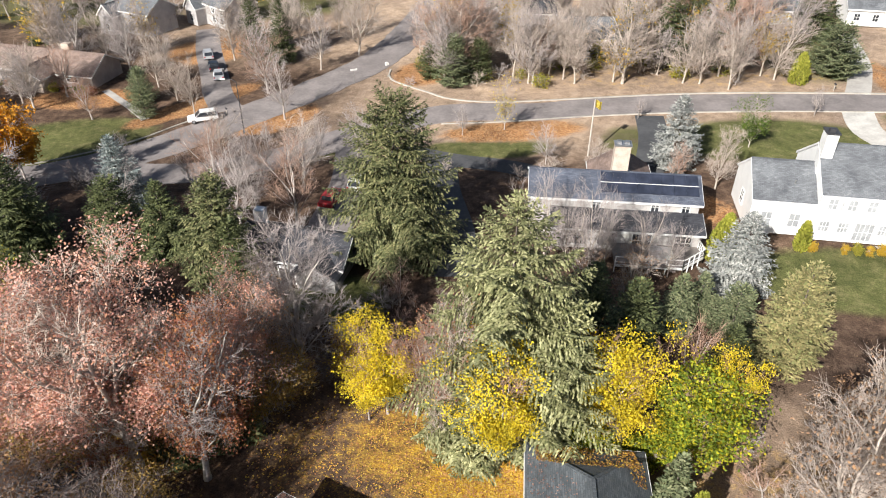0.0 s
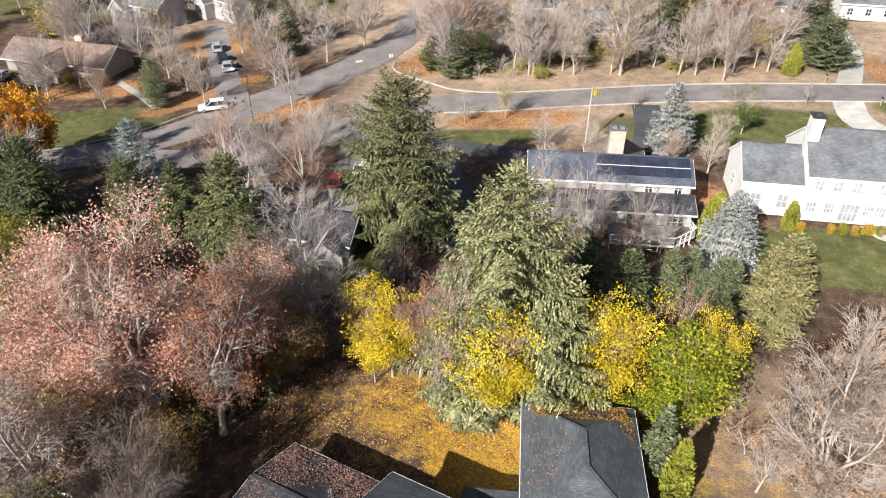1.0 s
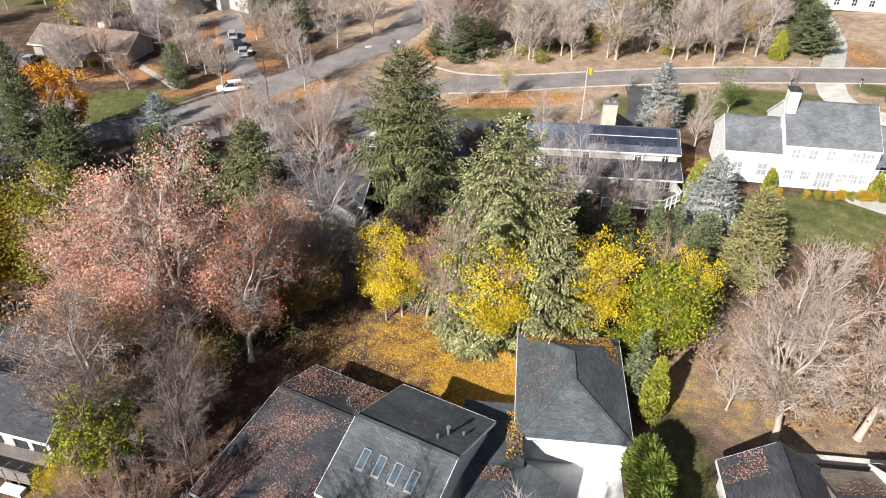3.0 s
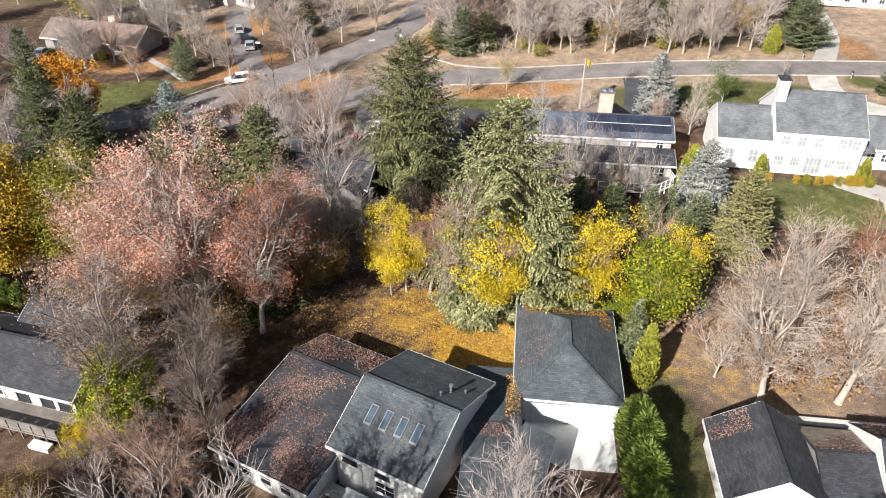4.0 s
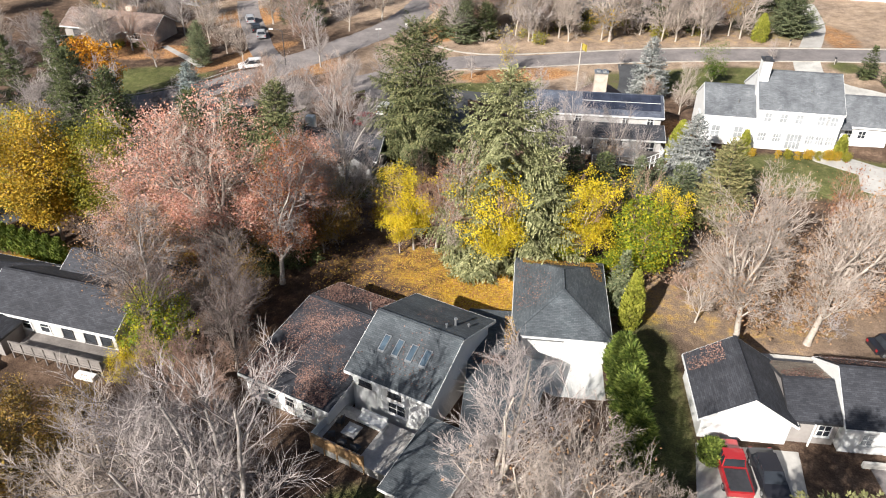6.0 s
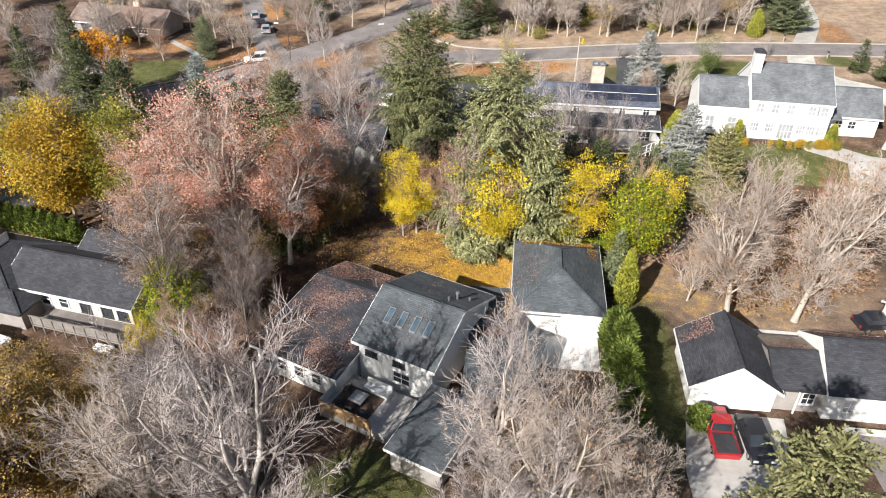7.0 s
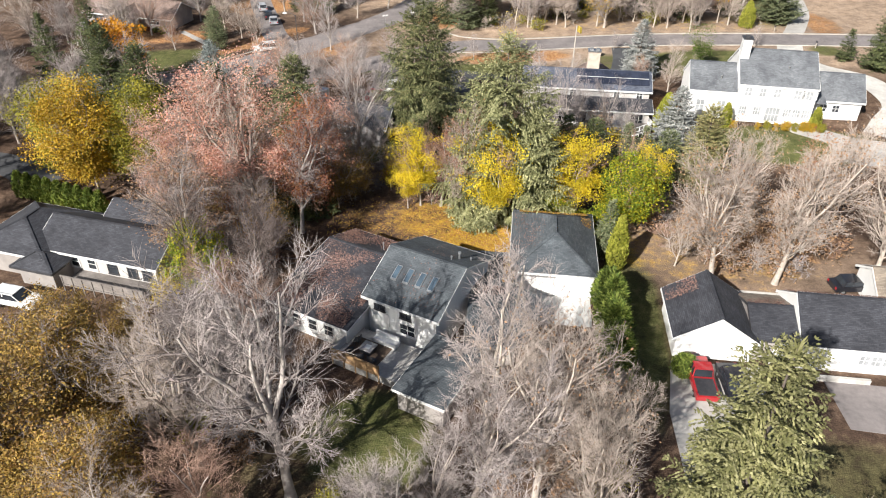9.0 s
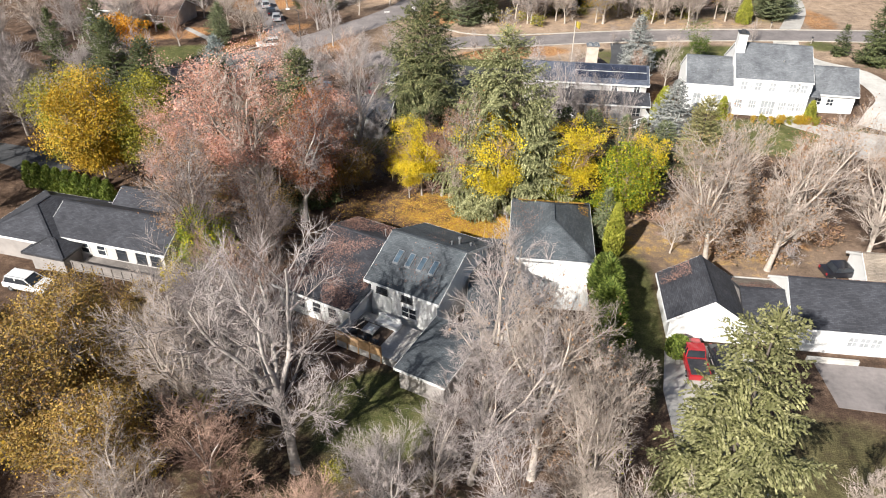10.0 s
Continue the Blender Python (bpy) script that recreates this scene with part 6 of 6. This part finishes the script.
RED_PAINT, WHITE_PAINT, BLACK_PAINT, SILVER_PAINT = paint("red_paint", (0.36, 0.02, 0.025)), paint("white_paint", (0.82, 0.82, 0.82)), paint("black_paint", (0.02, 0.02, 0.025)), paint("silver_paint", (0.42, 0.43, 0.45))
car(-52.0, 91.4, 205, WHITE_PAINT, "white estate car parked at the kerb", 4.7)
car(15.6, 4.6, 92, RED_PAINT, "red pickup with a covered bed on the driveway", 5.2, 1.9, 1.8, "pickup")
car(18.2, 4.2, -86, BLACK_PAINT, "black car on the driveway", 4.7, 1.85, 1.5, "saloon")
car(-56.5, 110.5, 110, SILVER_PAINT, "dark silver car on the far driveway", 4.6, 1.85, 1.5, "saloon")
car(-59.2, 115.0, 115, BLACK_PAINT, "black car on the far driveway", 4.6, 1.85, 1.5, "saloon")
car(-62.8, 121.5, 115, SILVER_PAINT, "silver car on the far driveway", 4.6, 1.85, 1.6, "suv")
car(-25.2, 66.0, 80, RED_PAINT, "red car on the shaded driveway", 4.5, 1.85, 1.5, "saloon")
car(-22.6, 70.5, 80, WHITE_PAINT, "white car on the shaded driveway", 4.6, 1.85, 1.6, "suv")
car(-96.0, 102.8, 90, SILVER_PAINT, "silver car before the ranch house", 4.5, 1.85, 1.5, "saloon")
car(-48.2, 7.2, -8, WHITE_PAINT, "white car parked before the dark ranch house", 4.8, 1.9, 1.6, "suv")
car(33.4, 20.4, 10, BLACK_PAINT, "dark covered car behind the ranch house", 4.4, 1.85, 1.5, "saloon")


# ---- street furniture and small things ----
def pole(x, y, h, r, material, label):
    p = thing("flagpole", x, y, land(x, y), 0, label, "pole")
    part("shaft", tube(bmesh.new(), [(0, 0, -0.2), (0, 0, h * 0.5), (0, 0, h)], [r, r * 0.85, r * 0.6], 10), material, p)
    return p


fp = pole(7.2, 80.0, 8.2, 0.13, POLE_WOOD, "tall pale pole with a limp yellow flag")
bm = bmesh.new()
cols = []
for i in range(7):
    cols.append([bm.verts.new((0.12 + i * 0.13, 0.10 * math.sin(i * 1.3), z - i * 0.05 * (1 if z > 7.5 else 1.4))) for z in (8.15, 7.65, 7.15)])
for a, b in zip(cols, cols[1:]):
    for k in range(2):
        bm.faces.new((a[k], b[k], b[k + 1], a[k + 1]))
bmesh.ops.solidify(bm, geom=list(bm.faces), thickness=0.02)
part("flag", bm, paint("yellow_cloth", (0.7, 0.55, 0.1), 0.8), fp, "yellow cloth flag")

lamp = thing("street_lamp", -43.8, 87.0, land(-43.8, 87), 0, "dark street lamp with a pale globe head", "street lamp")
part("post", tube(bmesh.new(), [(0, 0, -0.1), (0, 0, 0.6), (0, 0, 0.62), (0, 0, 8.2)], [0.16, 0.15, 0.09, 0.06], 10), DARK_TRIM, lamp)
part("arm", tube(bmesh.new(), [(0, 0, 8.1), (-0.6, 0, 8.5), (-1.7, 0, 8.55)], [0.05, 0.045, 0.04], 8), DARK_TRIM, lamp)
part("lamp_head", boxes((-2.3, -1.6, -0.16, 0.16, 8.42, 8.6)), TRIM, lamp)

sign = thing("street_sign", -30.9, 107.5, land(-30.9, 107.5), 30, "white street sign on a thin post", "sign")
part("post", tube(bmesh.new(), [(0, 0, -0.1), (0, 0, 2.6)], [0.04, 0.04], 8), METAL, sign)
part("sign_plate", boxes((-0.6, 0.6, -0.02, 0.02, 2.3, 2.6)), TRIM, sign)
sign2 = thing("stop_sign", -25.6, 110.4, land(-25.6, 110), 20, "pale traffic sign seen from behind on a post", "sign")
part("post", tube(bmesh.new(), [(0, 0, -0.1), (0, 0, 2.7)], [0.04, 0.04], 8), METAL, sign2)
part("sign_plate", tube(bmesh.new(), [(0, 0.05, 2.4), (0, 0.08, 2.4)], [0.38, 0.38], 8), TRIM, sign2)


def mailbox(x, y, rot):
    m = thing("mailbox", x, y, land(x, y), rot, "dark mailbox on a post beside the street", "mailbox", "mailboxes")
    part("post", boxes((-0.05, 0.05, -0.05, 0.05, -0.1, 1.05)), POLE_WOOD, m)
    bm = boxes((-0.11, 0.11, -0.26, 0.26, 1.05, 1.32))
    bmesh.ops.bevel(bm, geom=[e for e in bm.edges if all(v.co.z > 1.3 for v in e.verts)], offset=0.09, segments=3, affect="EDGES")
    part("box", bm, DARK_TRIM, m)


mailbox(51.5, 93.4, 0)
mailbox(-49.0, 93.8, 40)
mailbox(46.8, 103.2, 0)


def garden_chair(x, y, z, rot, material, label):
    c = thing("garden_chair", x, y, z, rot, label, "chair", "deck chairs")
    part("seat", boxes((-0.28, 0.28, -0.28, 0.28, 0.4, 0.5)), material, c)
    part("backrest", boxes((-0.28, 0.28, 0.24, 0.32, 0.5, 0.95)), material, c)
    for sx in (-0.26, 0.21):
        for sy in (-0.26, 0.21):
            part("leg", boxes((sx, sx + 0.05, sy, sy + 0.05, 0, 0.4)), DARK_TRIM, c)


deck_m = main.matrix_basis
for lx, ly, rot in ((1.0, -3.6, 200), (2.2, -3.9, 170), (3.4, -3.8, 150), (0.8, -2.2, 260)):
    p = deck_m @ Vector((lx, ly, 0.852))
    garden_chair(p.x, p.y, p.z, rot, DARK_TRIM, "dark patio chair on the wooden deck")
p = deck_m @ Vector((2.2, -2.6, 0.852))
rug = thing("outdoor_rug", p.x, p.y, p.z, -22, "dark brown woven rug on the deck", "rug")
part("weave", boxes((-1.9, 1.7, -1.3, 1.3, 0, 0.012)), RUG, rug)
pit = thing("fire_pit", p.x, p.y, p.z + 0.013, -22, "square dark fire table with a pale top on the deck", "table")
part("base", boxes((-0.5, 0.5, -0.5, 0.5, 0, 0.5)), DARK_TRIM, pit)
part("tabletop", boxes((-0.62, 0.62, -0.62, -0.3, 0.5, 0.58), (-0.62, 0.62, 0.3, 0.62, 0.5, 0.58), (-0.62, -0.3, -0.3, 0.3, 0.5, 0.58), (0.3, 0.62, -0.3, 0.3, 0.5, 0.58)), DECK_WOOD, pit)
part("burner", boxes((-0.28, 0.28, -0.28, 0.28, 0.49, 0.55)), TRIM, pit)
p = deck_m @ Vector((3.0, -0.9, 0.852))
sofa = thing("outdoor_sofa", p.x, p.y, p.z, -22, "pale outdoor sofa against the white wall", "sofa")
part("seat", boxes((-1.2, 1.2, -0.4, 0.4, 0.0, 0.42)), TRIM, sofa)
part("backrest", boxes((-1.2, 1.2, 0.25, 0.42, 0.42, 0.85)), TRIM, sofa)

# fallen log beside the lawn, stone pile, garden fence east of the hedge
log = tagged(new("fallen_log", mesh_of("fallen_log", *(lambda V, F: (add_tube(V, F, [Vector((-14.6, 33.4, 0.2)), Vector((-13.6, 34.4, 2.2)), Vector((-12.2, 35.6, 4.4))], [0.28, 0.24, 0.16], 9), (V, F))[1])([], []), BARK_GREY, True)), "grey leaning dead trunk at the lawn edge", "log")
fence = thing("garden_fence", 9.9, 10.0, 0, 0, "thin pale garden fence beside the hedge", "fence")
for k in range(7):
    part("post", boxes((-0.05, 0.05, k * 1.4 - 0.05, k * 1.4 + 0.05, 0, 1.0)), POLE_WOOD, fence)
part("rail", boxes((-0.03, 0.03, 0, 8.4, 0.9, 1.0)), TRIM, fence)
wall_e = thing("garden_wall", 20.3, 17.4, 0, 0, "low pale stone wall behind the ranch house", "wall")
part("course", boxes((0, 18, -0.3, 0.3, 0, 0.7)), STONE, wall_e)
part("coping", boxes((-0.1, 18.1, -0.4, 0.4, 0.7, 0.82)), CONCRETE, wall_e)
